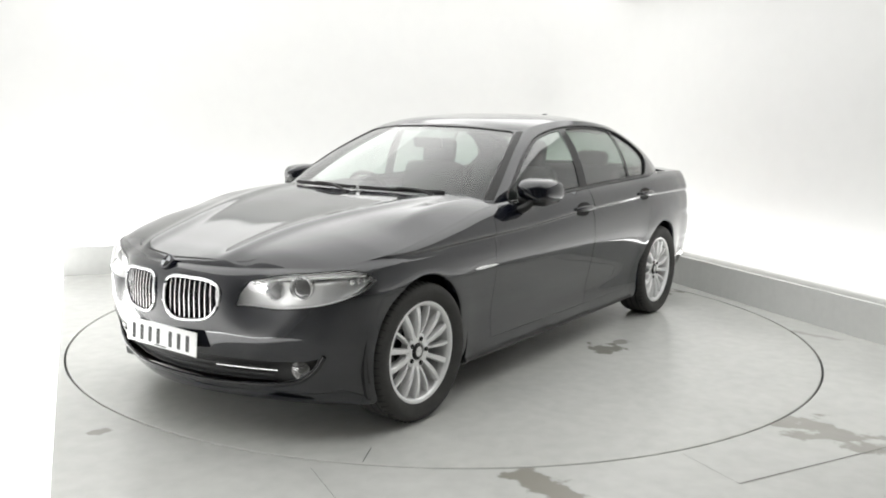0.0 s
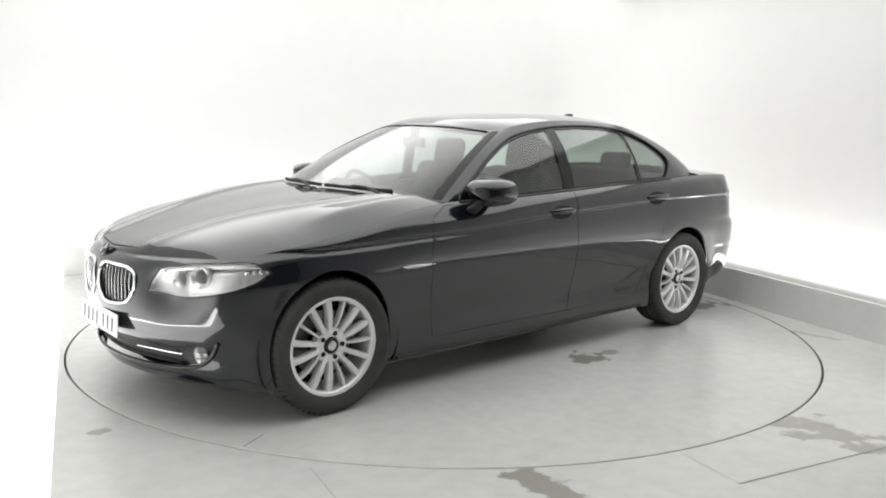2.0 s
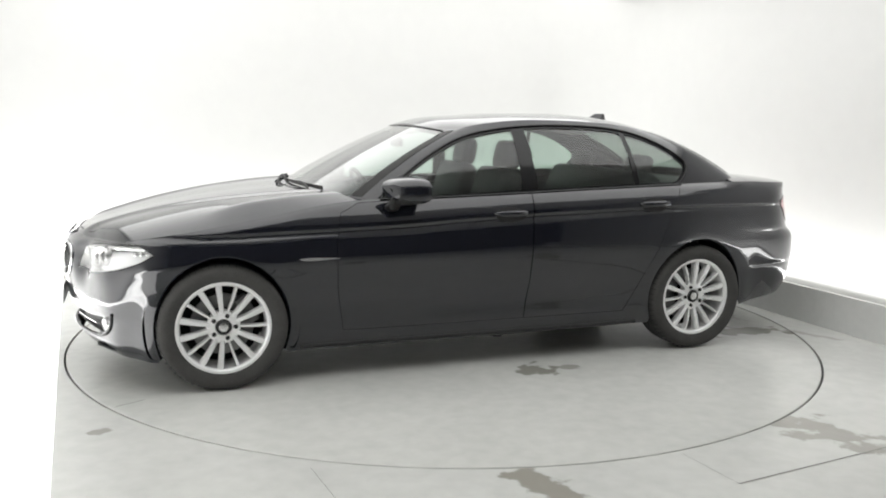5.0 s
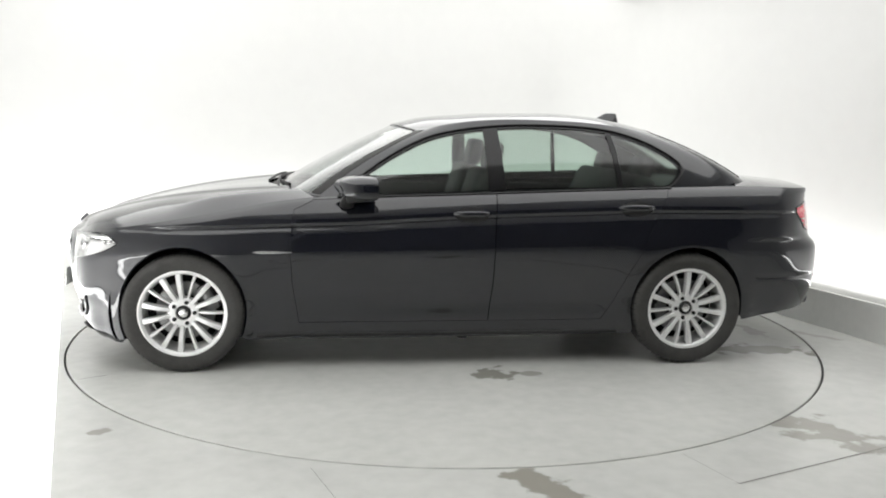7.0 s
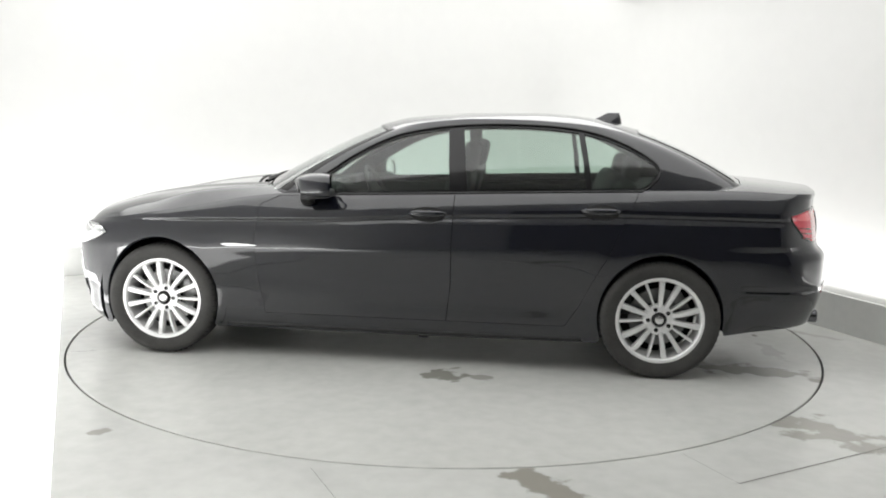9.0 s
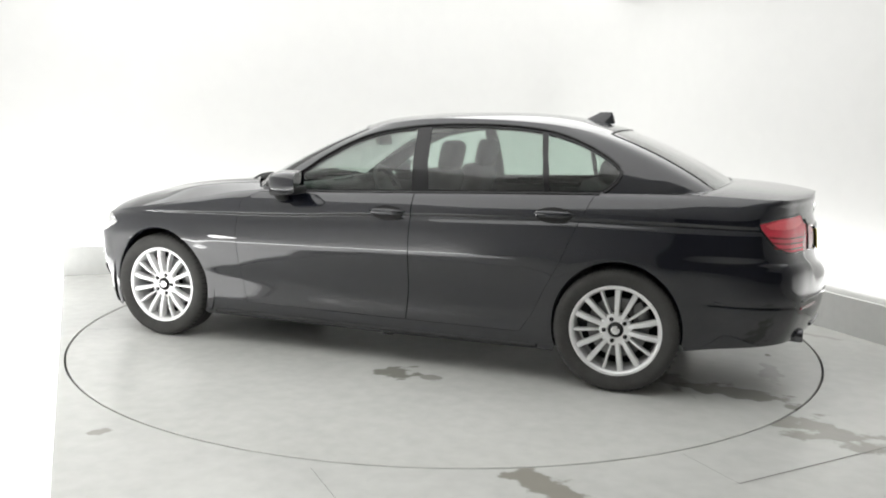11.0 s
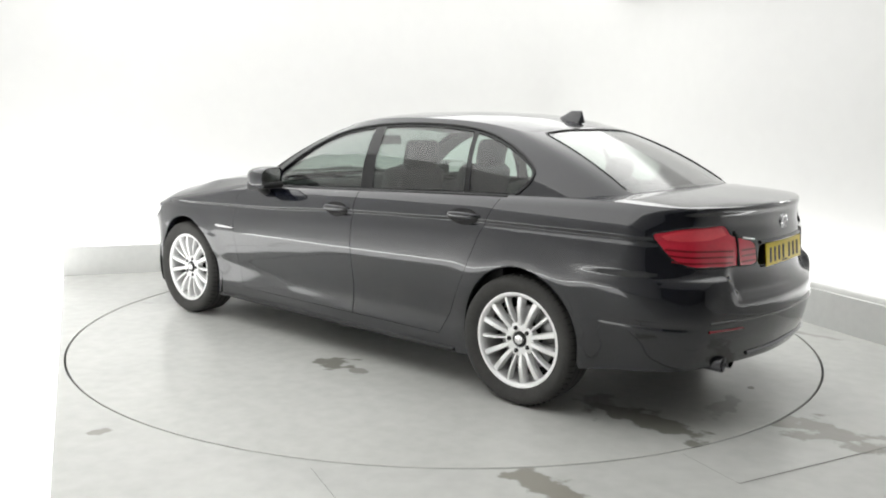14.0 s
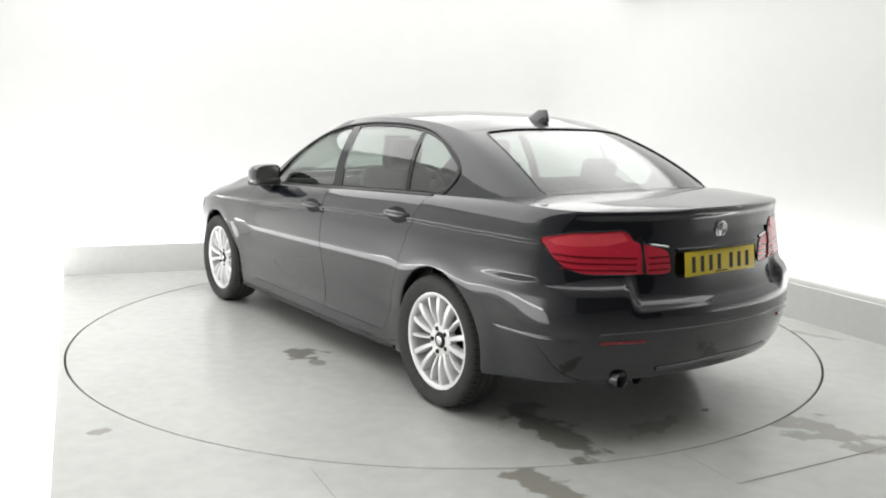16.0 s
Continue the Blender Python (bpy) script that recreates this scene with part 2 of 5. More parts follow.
def ring_floor():
    """The floor round the turntable: a square sheet with a round hole."""
    bm = bmesh.new()
    n = 180
    inner, outer, low = [], [], []
    for k in range(n):
        a = math.tau * k / n
        c, s = math.cos(a), math.sin(a)
        inner.append(bm.verts.new((c * (R_TABLE + 0.0125), s * (R_TABLE + 0.0125), 0)))
        low.append(bm.verts.new((c * (R_TABLE + 0.0125), s * (R_TABLE + 0.0125), -0.14)))
        w = 9.0 / max(abs(c), abs(s))
        outer.append(bm.verts.new((c * w, s * w, 0)))
    for k in range(n):
        j = (k + 1) % n
        bm.faces.new((inner[k], outer[k], outer[j], inner[j]))
        bm.faces.new((low[k], inner[k], inner[j], low[j]))
    ob = part("floor", bm, M_FLOOR, None, smooth=False)
    return tagged(ob, "smooth grey painted studio floor with damp stains", "floor", kind="structure")


def studio():
    ring_floor()
    mesh_ob("floor_pit", [(-2.6, -2.6, -0.14), (2.6, -2.6, -0.14), (2.6, 2.6, -0.14), (-2.6, 2.6, -0.14)], [(0, 1, 2, 3)], M_GAP)
    tagged(bpy.data.objects["floor_pit"], "dark pit under the turntable plate", "floor", kind="structure")
    # grey upstand along the back and the right side, 26 cm high
    D, T, H = 2.60, 0.03, 0.262

    def corner(d1, d2, a1=A_BACK, a2=A_RIGHT):
        n1, n2 = out(a1, 1), out(a2, 1)
        det = n1.x * n2.y - n1.y * n2.x
        return Vector(((d1 * n2.y - d2 * n1.y) / det, (n1.x * d2 - n2.x * d1) / det, 0))
    lc0, lc1 = corner(D, 2.51, A_BACK, A_LEFT), corner(D + T, 2.51, A_BACK, A_LEFT)
    r0, r1 = out(A_RIGHT, D, -6.2), out(A_RIGHT, D + T, -6.2)
    slab("upstand_back", [lc0, corner(D, D), corner(D + T, D + T), lc1], 0.0, H, M_KERB, "low grey painted upstand hiding floodlights at the back", "upstand")
    slab("upstand_right", [corner(D, D), r0, r1, corner(D + T, D + T)], 0.0, H, M_KERB, "low grey painted upstand along the studio side", "upstand")
    # white wall behind, rounded where back and side meet
    W, R, Z = 3.45, 0.9, 2.97
    pts = [corner(W, 3.36, A_BACK, A_LEFT)]
    k0 = corner(W - R, W - R)
    for i in range(25):
        a = A_BACK + (A_RIGHT - A_BACK) * i / 24
        pts.append(k0 + out(a, R))
    pts.append(out(A_RIGHT, W, -7.5))
    outer_pts = [p + (p - Vector((0, 0, 0))).normalized() * 0.12 for p in pts]
    v, f = [], []
    n = len(pts)
    for z in (-0.02, Z):
        v += [(p.x, p.y, z) for p in pts] + [(p.x, p.y, z) for p in outer_pts]
    for i in range(n - 1):
        f += [(i, i + 1, 2 * n + i + 1, 2 * n + i), (n + i + 1, n + i, 3 * n + i, 3 * n + i + 1), (2 * n + i, 2 * n + i + 1, 3 * n + i + 1, 3 * n + i)]
    wall = mesh_ob("wall_back", v, f, M_WALL, None, True)
    wall.data.set_sharp_from_angle(angle=radians(30))
    tagged(wall, "white seamless studio wall with a rounded corner", "wall", kind="structure")
    # side wall beyond the stage's edge, with a white strip of floor before it
    near, l0, off = out(A_LEFT, 3.36, 6.0), corner(W, 3.36, A_BACK, A_LEFT), out(A_LEFT, 0.12)
    slab("wall_left", [l0, near, near + off, l0 + off], -0.02, Z, M_WALL, "plain white studio side wall", "wall")
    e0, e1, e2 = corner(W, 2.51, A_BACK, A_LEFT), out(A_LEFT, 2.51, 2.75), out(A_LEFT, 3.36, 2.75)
    # plain white floor, given a glow so that it burns out to white
    slab("light_strip", [e0, e1, e2, l0], -0.01, 0.005, M_GLOW_FLOOR, "white floor strip beside the stage with an added glow", "light strip")
    q0, q1 = Vector((-3.67, 1.54, 0)), Vector((-2.47, -1.09, 0))
    sd = out(A_LEFT, 0.006)
    slab("light_strip_joint", [q0, q1, q1 + sd, q0 + sd], 0.002, 0.009, M_KERB, "thin grey joint across the white floor strip", "floor joint")
    # behind the camera: an added unseen wall, dark so the car's sides reflect little
    a, b = near, out(A_RIGHT, W, -7.5)
    back = out(A_BACK, -1, 0) * 0.12
    slab("wall_front", [a, b, b + back, a + back], -0.02, Z, M_FRONT, "unseen grey wall added opposite the stage, dark for the car's reflections", "wall")
    mesh_ob("ceiling", [(-9, -9, Z), (9, -9, Z), (9, 9, Z), (-9, 9, Z)], [(0, 3, 2, 1)], M_CEIL)
    tagged(bpy.data.objects["ceiling"], "plain white studio ceiling", "ceiling", kind="structure")
    # floor joints
    for p, q, w in (((1.21, -2.57), (2.02, -2.16), 0.005), ((1.06, -2.27), (1.21, -2.57), 0.002), ((-0.54, -2.50), (-0.36, -2.85), 0.002), ((2.02, -2.16), (3.2, -1.56), 0.005)):
        p, q = Vector((*p, 0)), Vector((*q, 0))
        d = (q - p).normalized()
        s = Vector((-d.y, d.x, 0)) * w / 2
        j = mesh_ob("floor_joint", [(*(p + s).xy, 0.0015), (*(p - s).xy, 0.0015), (*(q - s).xy, 0.0015), (*(q + s).xy, 0.0015)], [(0, 1, 2, 3)], M_JOINT)
        tagged(j, "thin dark open joint in the grey floor", "floor joint", kind="structure")


def turntable():
    ob = new("turntable")
    tagged(ob, "round grey painted turntable flush with the floor", "turntable")
    bm = bmesh.new()
    lathe(bm, [(0.001, 0.0), (1.2, 0.0), (R_TABLE - 0.004, 0.0), (R_TABLE, -0.003), (R_TABLE, -0.12)], 180)
    bmesh.ops.rotate(bm, verts=bm.verts[:], cent=(0, 0, 0), matrix=Matrix.Rotation(radians(90), 3, "X"))
    part("plate", bm, M_TABLE, ob, angle=30)
    for p, q in (((2.165, 1.14), (2.03, 1.07)),):
        p, q = Vector((*p, 0)), Vector((*q, 0))
        d = (q - p).normalized()
        s = Vector((-d.y, d.x, 0)) * 0.002
        mesh_ob("plate_joint", [(*(p + s).xy, 0.0012), (*(p - s).xy, 0.0012), (*(q - s).xy, 0.0012), (*(q + s).xy, 0.0012)], [(0, 1, 2, 3)], M_GAP, ob)
    return ob


studio()
turntable_ob = turntable()
# ---- the car: x forward, y to its left, z up, origin on the ground midway between the axles ----
car = new("sedan_car")
tagged(car, "glossy black executive saloon car with silver multi-spoke alloys on the turntable", "car")
AXLE = 1.484

# plan outline of the lower body at its widest, nose to tail
PLAN_KEYS = [(2.30, 0), (2.277, 0.22), (2.212, 0.44), (2.135, 0.63), (2.035, 0.797), (1.89, 0.880), (1.70, 0.903), (1.484, 0.910), (1.1, 0.917), (0.5, 0.922), (-0.4, 0.927), (-1.0, 0.928), (-1.484, 0.928), (-1.9, 0.910), (-2.2, 0.868), (-2.36, 0.77), (-2.44, 0.62), (-2.505, 0.43), (-2.55, 0.22), (-2.562, 0)]
PLAN = spline([(2.277, -0.22)] + PLAN_KEYS + [(-2.55, -0.22)], 640)
PLAN = PLAN[PLAN[:, 1] > 0.002]
PLAN = np.vstack([[PLAN_KEYS[0]], PLAN, [PLAN_KEYS[-1]]])
PLEN = np.concatenate([[0], np.cumsum(np.linalg.norm(np.diff(PLAN, axis=0), axis=1))])
LTOT = PLEN[-1]
TAN = np.gradient(PLAN, axis=0)
TAN /= np.linalg.norm(TAN, axis=1)[:, None]
NOR = np.stack([-TAN[:, 1], TAN[:, 0]], 1) * -1.0
NOR[0], NOR[-1] = (1, 0), (-1, 0)
SIDE_A = [(0.15, 0.085), (0.20, 0.058), (0.27, 0.0505), (0.31, 0.0485), (0.345, 0.0490), (0.37, 0.0488), (0.42, 0.044), (0.52, 0.026), (0.62, 0.009), (0.69, 0.0), (0.77, 0.004), (0.83, 0.012), (0.864, 0.025), (0.882, 0.0165), (0.895, 0.0175), (0.92, 0.024), (0.97, 0.047), (1.02, 0.080), (1.09, 0.14)]
SIDE_B = [(0.15, 0.085), (0.20, 0.062), (0.27, 0.052), (0.345, 0.049), (0.42, 0.044)] + [q for q in SIDE_A if q[0] > 0.45]
# rise of the shoulder crease from the front wing to the tail
CREASE = [(-2.2, 0.052), (-1.78, 0.056), (-1.29, 0.057), (-0.81, 0.043), (-0.32, 0.027), (0.16, 0.003), (0.49, -0.017), (0.97, -0.032), (1.4, -0.045)]
FRONT_A = [(0.15, 0.14), (0.19, 0.085), (0.225, 0.06), (0.27, 0.045), (0.33, 0.042), (0.42, 0.012), (0.50, 0.0), (0.57, 0.0), (0.64, 0.001), (0.69, 0.007), (0.73, 0.017), (0.76, 0.032), (0.79, 0.06), (0.95, 0.2)]
REAR_A = [(0.22, 0.18), (0.28, 0.09), (0.33, 0.055), (0.40, 0.028), (0.48, 0.009), (0.58, 0.0), (0.69, 0.004), (0.73, 0.020), (0.757, 0.048), (0.80, 0.064), (0.90, 0.080), (0.97, 0.095), (1.02, 0.095), (1.055, 0.085), (1.09, 0.10)]
ZTOP = [(-2.55, 1.060), (-2.4, 1.062), (-2.24, 1.066), (-1.87, 1.077), (-1.4, 1.068), (-0.7, 1.045), (-0.36, 1.032), (0.3, 1.008), (0.7, 0.998), (0.93, 0.975), (1.2, 0.925), (1.484, 0.874), (1.7, 0.84), (1.95, 0.806), (2.15, 0.788), (2.22, 0.78), (2.33, 0.776)]
ZBOT = [(-2.57, 0.335), (-2.3, 0.31), (-1.85, 0.265), (-1.484, 0.22), (-1.1, 0.185), (1.1, 0.175), (1.484, 0.18), (1.86, 0.175), (2.33, 0.195)]


def smooth01(t):
    t = np.clip(t, 0, 1)
    return t * t * (3 - 2 * t)


def band(p, z):
    """The lower body's skin at p metres round from the nose and height z."""
    p, z = np.asarray(p, float), np.asarray(z, float)
    x, y = np.interp(p, PLEN, PLAN[:, 0]), np.interp(p, PLEN, PLAN[:, 1])
    nx, ny = np.interp(p, PLEN, NOR[:, 0]), np.interp(p, PLEN, NOR[:, 1])
    wf, wr = smooth01((x - 1.70) / 0.48), smooth01((-1.72 - x) / 0.66)
    sill = smooth01((0.55 - x) / 0.35) * smooth01((x + 1.05) / 0.25)
    zs = z - curve_at(CREASE, x) * smooth01((z - 0.62) / 0.2)
    flank = curve_at(SIDE_A, zs) * sill + curve_at(SIDE_B, zs) * (1 - sill)
    zr = z + 0.075 * smooth01((0.585 - y) / 0.07) * smooth01((z - 0.60) / 0.05) * smooth01((0.90 - z) / 0.17)
    inset = flank * (1 - wf) * (1 - wr) + curve_at(FRONT_A, z) * wf + curve_at(REAR_A, zr) * wr
    inset = inset + 0.0045 * np.exp(-((z - 0.528) / 0.014) ** 2) * smooth01((-1.90 - x) / 0.06) * smooth01((x + 2.40) / 0.1)
    # the bumper's ledge under the lamps begins at the corner
    ledge = smooth01((z - 0.70) / 0.08) * (wr - smooth01((-2.05 - x) / 0.38))
    inset = inset + (flank - curve_at(REAR_A, zr)) * ledge
    inset = inset + 0.05 * np.exp(-((y - 0.50) / 0.10) ** 2 - ((z - 0.66) / 0.09) ** 2) * (x > 1.5)
    # flared arches
    for ax in (AXLE, -AXLE):
        d = np.hypot(x - ax, (z - 0.345) * 0.95)
        reach = smooth01((x + 2.06) / 0.2) * smooth01((2.06 - x) / 0.2) * (z > 0.16)
        inset = inset - 0.007 * np.exp(-((d - 0.372) / 0.085) ** 2) * reach
        # before the front wheel and behind the rear one the bumpers swell out to cover the tyres
        k = (0.85 if ax > 0 else 0.45) * np.exp(-(np.maximum(d - 0.355, 0) / (0.10 if ax > 0 else 0.18)) ** 2) * reach * smooth01((abs(x) - 1.60) / 0.15) * smooth01((0.66 - z) / 0.2)
        inset = inset * (1 - k) + 0.006 * k
    # rounded upper edge
    zt = curve_at(ZTOP, x)
    k = np.clip((z - (zt - 0.045)) / 0.045, 0, 1)
    inset = inset + 0.022 * k ** 2.2 * (1 - wr * 0.6)
    return np.stack([x - nx * inset, y - ny * inset, z], -1)


def p_of_x(x):
    return np.interp(-np.asarray(x, float), -PLAN[:, 0], PLEN)


def p_of_y(y, rear=False):
    n = len(PLAN) // 5
    if rear:
        return np.interp(np.asarray(y, float), PLAN[::-1][:n, 1], PLEN[::-1][:n])
    return np.interp(np.asarray(y, float), PLAN[:n, 1], PLEN[:n])


def inside(poly, q):
    x, y = q[:, 0], q[:, 1]
    res = np.zeros(len(q), bool)
    for (x1, y1), (x2, y2) in zip(poly, np.roll(poly, -1, 0)):
        c = (y1 > y) != (y2 > y)
        res ^= c & (x < (x2 - x1) * (y - y1) / (y2 - y1 + 1e-12) + x1)
    return res


def dense(loop, step):
    """The same outline with its long edges cut up."""
    res = []
    P = np.array(loop, float)
    for a, b in zip(P, np.roll(P, -1, 0)):
        k = max(1, int(np.linalg.norm(b - a) / step))
        res += [a + (b - a) * i / k for i in range(k)]
    return np.array(res)


def skin(name, outer, holes, surf, material, parent, step=(0.03, 0.02), lift=0.0, thick=0.0, mirror=False, flip=False, label="", rows=()):
    """Fills a closed outline in a surface's own two coordinates, less the holes, and lays it on that surface.
    mirror: both halves of the car in one mesh; flip: the right half alone."""
    from mathutils.geometry import delaunay_2d_cdt
    outer = dense(outer, max(step))
    loops = [outer] + [dense(h, max(step)) for h in holes]
    lo, hi = outer.min(0), outer.max(0)
    gx = np.arange(lo[0] + step[0] / 2, hi[0], step[0])
    gy = np.arange(lo[1] + step[1] / 2, hi[1], step[1])
    G = np.stack(np.meshgrid(gx, gy, indexing="ij"), -1).reshape(-1, 2)
    keep = inside(outer, G)
    for h in loops[1:]:
        keep &= ~inside(h, G)
    G = G[keep]
    rim = np.vstack(loops)
    if len(rows):
        E = np.vstack(rows)
        ok = inside(outer, E)
        for h in loops[1:]:
            ok &= ~inside(h, E)
        E = E[ok]
        E = np.array([e for e in E if np.min(np.hypot(*(rim - e).T)) > 0.004])
        rim = np.vstack([rim, E])
    for i in range(0, len(G), 4000):
        d = np.min(np.hypot(((G[i:i + 4000, None] - rim[None]) / np.array(step))[..., 0], ((G[i:i + 4000, None] - rim[None]) / np.array(step))[..., 1]), 1)
        G[i:i + 4000][d < 0.45] = np.nan
    G = G[~np.isnan(G[:, 0])]
    pts = np.vstack([rim, G])
    edges, s = [], 0
    for l in loops:
        edges += [(s + i, s + (i + 1) % len(l)) for i in range(len(l))]
        s += len(l)
    vs, _, fs, *_ = delaunay_2d_cdt([Vector(q) for q in pts], edges, [], 0, 1e-7)
    V = np.array([tuple(q) for q in vs])
    F = np.array([f for f in fs if len(f) == 3])
    C = V[F].mean(1)
    ok = inside(outer, C)
    for h in loops[1:]:
        ok &= ~inside(h, C)
    F = F[ok]
    used = np.unique(F)
    remap = -np.ones(len(V), int)
    remap[used] = np.arange(len(used))
    V, F = V[used], remap[F]
    P = surf(V[:, 0], V[:, 1])
    e = 0.002
    N = np.cross(surf(V[:, 0] + e, V[:, 1]) - surf(V[:, 0] - e, V[:, 1]), surf(V[:, 0], V[:, 1] + e) - surf(V[:, 0], V[:, 1] - e))
    N /= np.linalg.norm(N, axis=1)[:, None] + 1e-12
    c = P - np.array([0, 0, 0.5])
    N *= np.sign((N * c).sum(1))[:, None]
    P = P + N * lift
    a, b, d = P[F[:, 0]], P[F[:, 1]], P[F[:, 2]]
    wrong = (np.cross(b - a, d - a) * N[F].mean(1)).sum(1) < 0
    F[wrong] = F[wrong][:, ::-1]
    halves = []
    for sign in ((1, -1) if mirror else (-1,) if flip else (1,)):
        S = np.array([1, sign, 1])
        halves.append((P * S, N * S, F if sign > 0 else F[:, ::-1]))
    P, N = np.vstack([h[0] for h in halves]), np.vstack([h[1] for h in halves])
    F = np.vstack([h[2] + i * len(halves[0][0]) for i, h in enumerate(halves)])
    if thick:
        n = len(P)
        cnt = {}
        for t in F:
            for i in range(3):
                k = (t[i], t[(i + 1) % 3])
                cnt[k] = 1
        wall = [(k[0], k[0] + n, k[1] + n, k[1])[::-1] for k in cnt if (k[1], k[0]) not in cnt]
        P2 = np.vstack([P, P - N * thick])
        faces = [tuple(t) for t in F] + [tuple(t[::-1] + n) for t in F] + wall
        N = np.vstack([N, -N])
    else:
        P2, faces = P, [tuple(t) for t in F]
    ob = mesh_ob(name, P2, faces, material, parent, True, label)
    if thick:
        ob.data.set_sharp_from_angle(angle=radians(40))
    else:
        ob.data.normals_split_custom_set_from_vertices([tuple(n) for n in N])
    return ob


def rounded(pts, n=80):
    return spline(pts, n, True)


def poly(pts, step=0.02):
    """A closed outline with straight edges, cut into short steps."""
    res = []
    P = np.array(pts, float)
    for a, b in zip(P, np.roll(P, -1, 0)):
        k = max(1, int(np.linalg.norm(b - a) / step))
        res += [a + (b - a) * i / k for i in range(k)]
    return np.array(res)


def shrink(loop, d):
    L = np.array(loop, float)
    t = np.roll(L, -1, 0) - np.roll(L, 1, 0)
    n = np.stack([t[:, 1], -t[:, 0]], 1)
    n /= np.linalg.norm(n, axis=1)[:, None] + 1e-12
    area = np.sum(L[:, 0] * np.roll(L[:, 1], -1) - np.roll(L[:, 0], -1) * L[:, 1])
    return L - n * d * np.sign(area)


def side(pts):
    """Side-view (x, z) points in the skin's coordinates."""
    P = np.array(pts, float)
    return np.stack([p_of_x(P[:, 0]), P[:, 1]], 1)


def facing(pts, rear=False):
    """Front-view or rear-view (y, z) points in the skin's coordinates."""
    P = np.array(pts, float)
    return np.stack([p_of_y(P[:, 0], rear), P[:, 1]], 1)


# ---- outlines on the lower body ----
def arch(ax, r=0.352, rise=0.380):
    a = np.linspace(radians(-28), radians(208), 60)
    c = [(ax + r * math.cos(t), 0.345 + rise * math.sin(t)) for t in a]
    return side(c + [(ax - r, 0.12), (ax + r, 0.12)])


ARCH_F, ARCH_R = arch(AXLE), arch(-AXLE)
DOOR_F = side(poly([(0.86, 0.93), (0.885, 0.75), (0.875, 0.5), (0.84, 0.275), (-0.26, 0.275), (-0.285, 0.5), (-0.29, 0.8), (-0.30, 1.0265), (0.3, 1.0), (0.66, 0.989), (0.75, 0.985)]))
DOOR_R = side(poly([(-0.30, 1.0265), (-0.29, 0.8), (-0.285, 0.5), (-0.26, 0.275), (-0.95, 0.275), (-1.03, 0.40), (-1.10, 0.55), (-1.17, 0.68), (-1.24, 0.85), (-1.34, 1.06), (-0.7, 1.038)]))
HL_TOP = spline(np.vstack([facing([(0.473, 0.734), (0.55, 0.753), (0.63, 0.768)]), side([(1.99, 0.787), (1.92, 0.788), (1.86, 0.770), (1.82, 0.738)])]), 50)
HL_LOW = spline(np.vstack([side([(1.82, 0.738), (1.88, 0.703), (1.96, 0.672), (2.04, 0.648)]), facing([(0.67, 0.626), (0.58, 0.617), (0.50, 0.617), (0.412, 0.621)])]), 50)
HL_IN = spline(facing([(0.412, 0.621), (0.43, 0.680), (0.473, 0.734)]), 14)
HEADLIGHT = np.vstack([HL_TOP[:-1], HL_LOW[:-1], HL_IN[:-1]])
TAIL = spline(np.vstack([side([(-2.178, 0.945), (-2.23, 0.958), (-2.31, 0.972)]), facing([(0.66, 0.977), (0.575, 0.979), (0.548, 0.962), (0.53, 0.937), (0.44, 0.912), (0.362, 0.887), (0.345, 0.84), (0.343, 0.795), (0.5, 0.788), (0.64, 0.792)], True), side([(-2.35, 0.80), (-2.28, 0.828), (-2.215, 0.89)])]), 130, True)
KIDNEY = rounded(facing([(0.045, 0.70), (0.07, 0.722), (0.19, 0.728), (0.305, 0.717), (0.340, 0.69), (0.337, 0.625), (0.29, 0.562), (0.18, 0.540), (0.088, 0.545), (0.045, 0.585)]), 70)
INTAKE = facing([(0.0, 0.27), (0.0, 0.385), (0.3, 0.385), (0.5, 0.38), (0.6, 0.385), (0.72, 0.395), (0.765, 0.41), (0.74, 0.36), (0.68, 0.31), (0.6, 0.285), (0.4, 0.27)])
INTAKE = poly(INTAKE)
PLATE_RECESS = poly(facing([(0.0, 0.765), (0.30, 0.765), (0.33, 0.80), (0.315, 0.875), (0.0, 0.885)], True))


def body_outline():
    """The whole skin's edge, with the wheel arches cut into its lower side."""
    p = np.linspace(0, LTOT, 420)
    x = np.interp(p, PLEN, PLAN[:, 0])
    top = np.stack([p, curve_at(ZTOP, x)], 1)
    low = []
    loops = [ARCH_F, ARCH_R]
    spans = [(l[:-2, 0].min(), l[:-2, 0].max()) for l in loops]
    bot = np.stack([p, curve_at(ZBOT, x)], 1)
    ends = []
    for l in loops:
        c = l[:-2]
        if c[0, 0] > c[-1, 0]:
            c = c[::-1]
        zb = np.interp(c[:, 0], p, bot[:, 1])
        c = c[c[:, 1] > zb + 0.004]
        ends.append(c)
    seq = [bot[bot[:, 0] < ends[0][0, 0] - 0.004], ends[0], bot[(bot[:, 0] > ends[0][-1, 0] + 0.004) & (bot[:, 0] < ends[1][0, 0] - 0.004)], ends[1], bot[bot[:, 0] > ends[1][-1, 0] + 0.004]]
    return np.vstack([top, np.vstack(seq)[::-1]]), ends


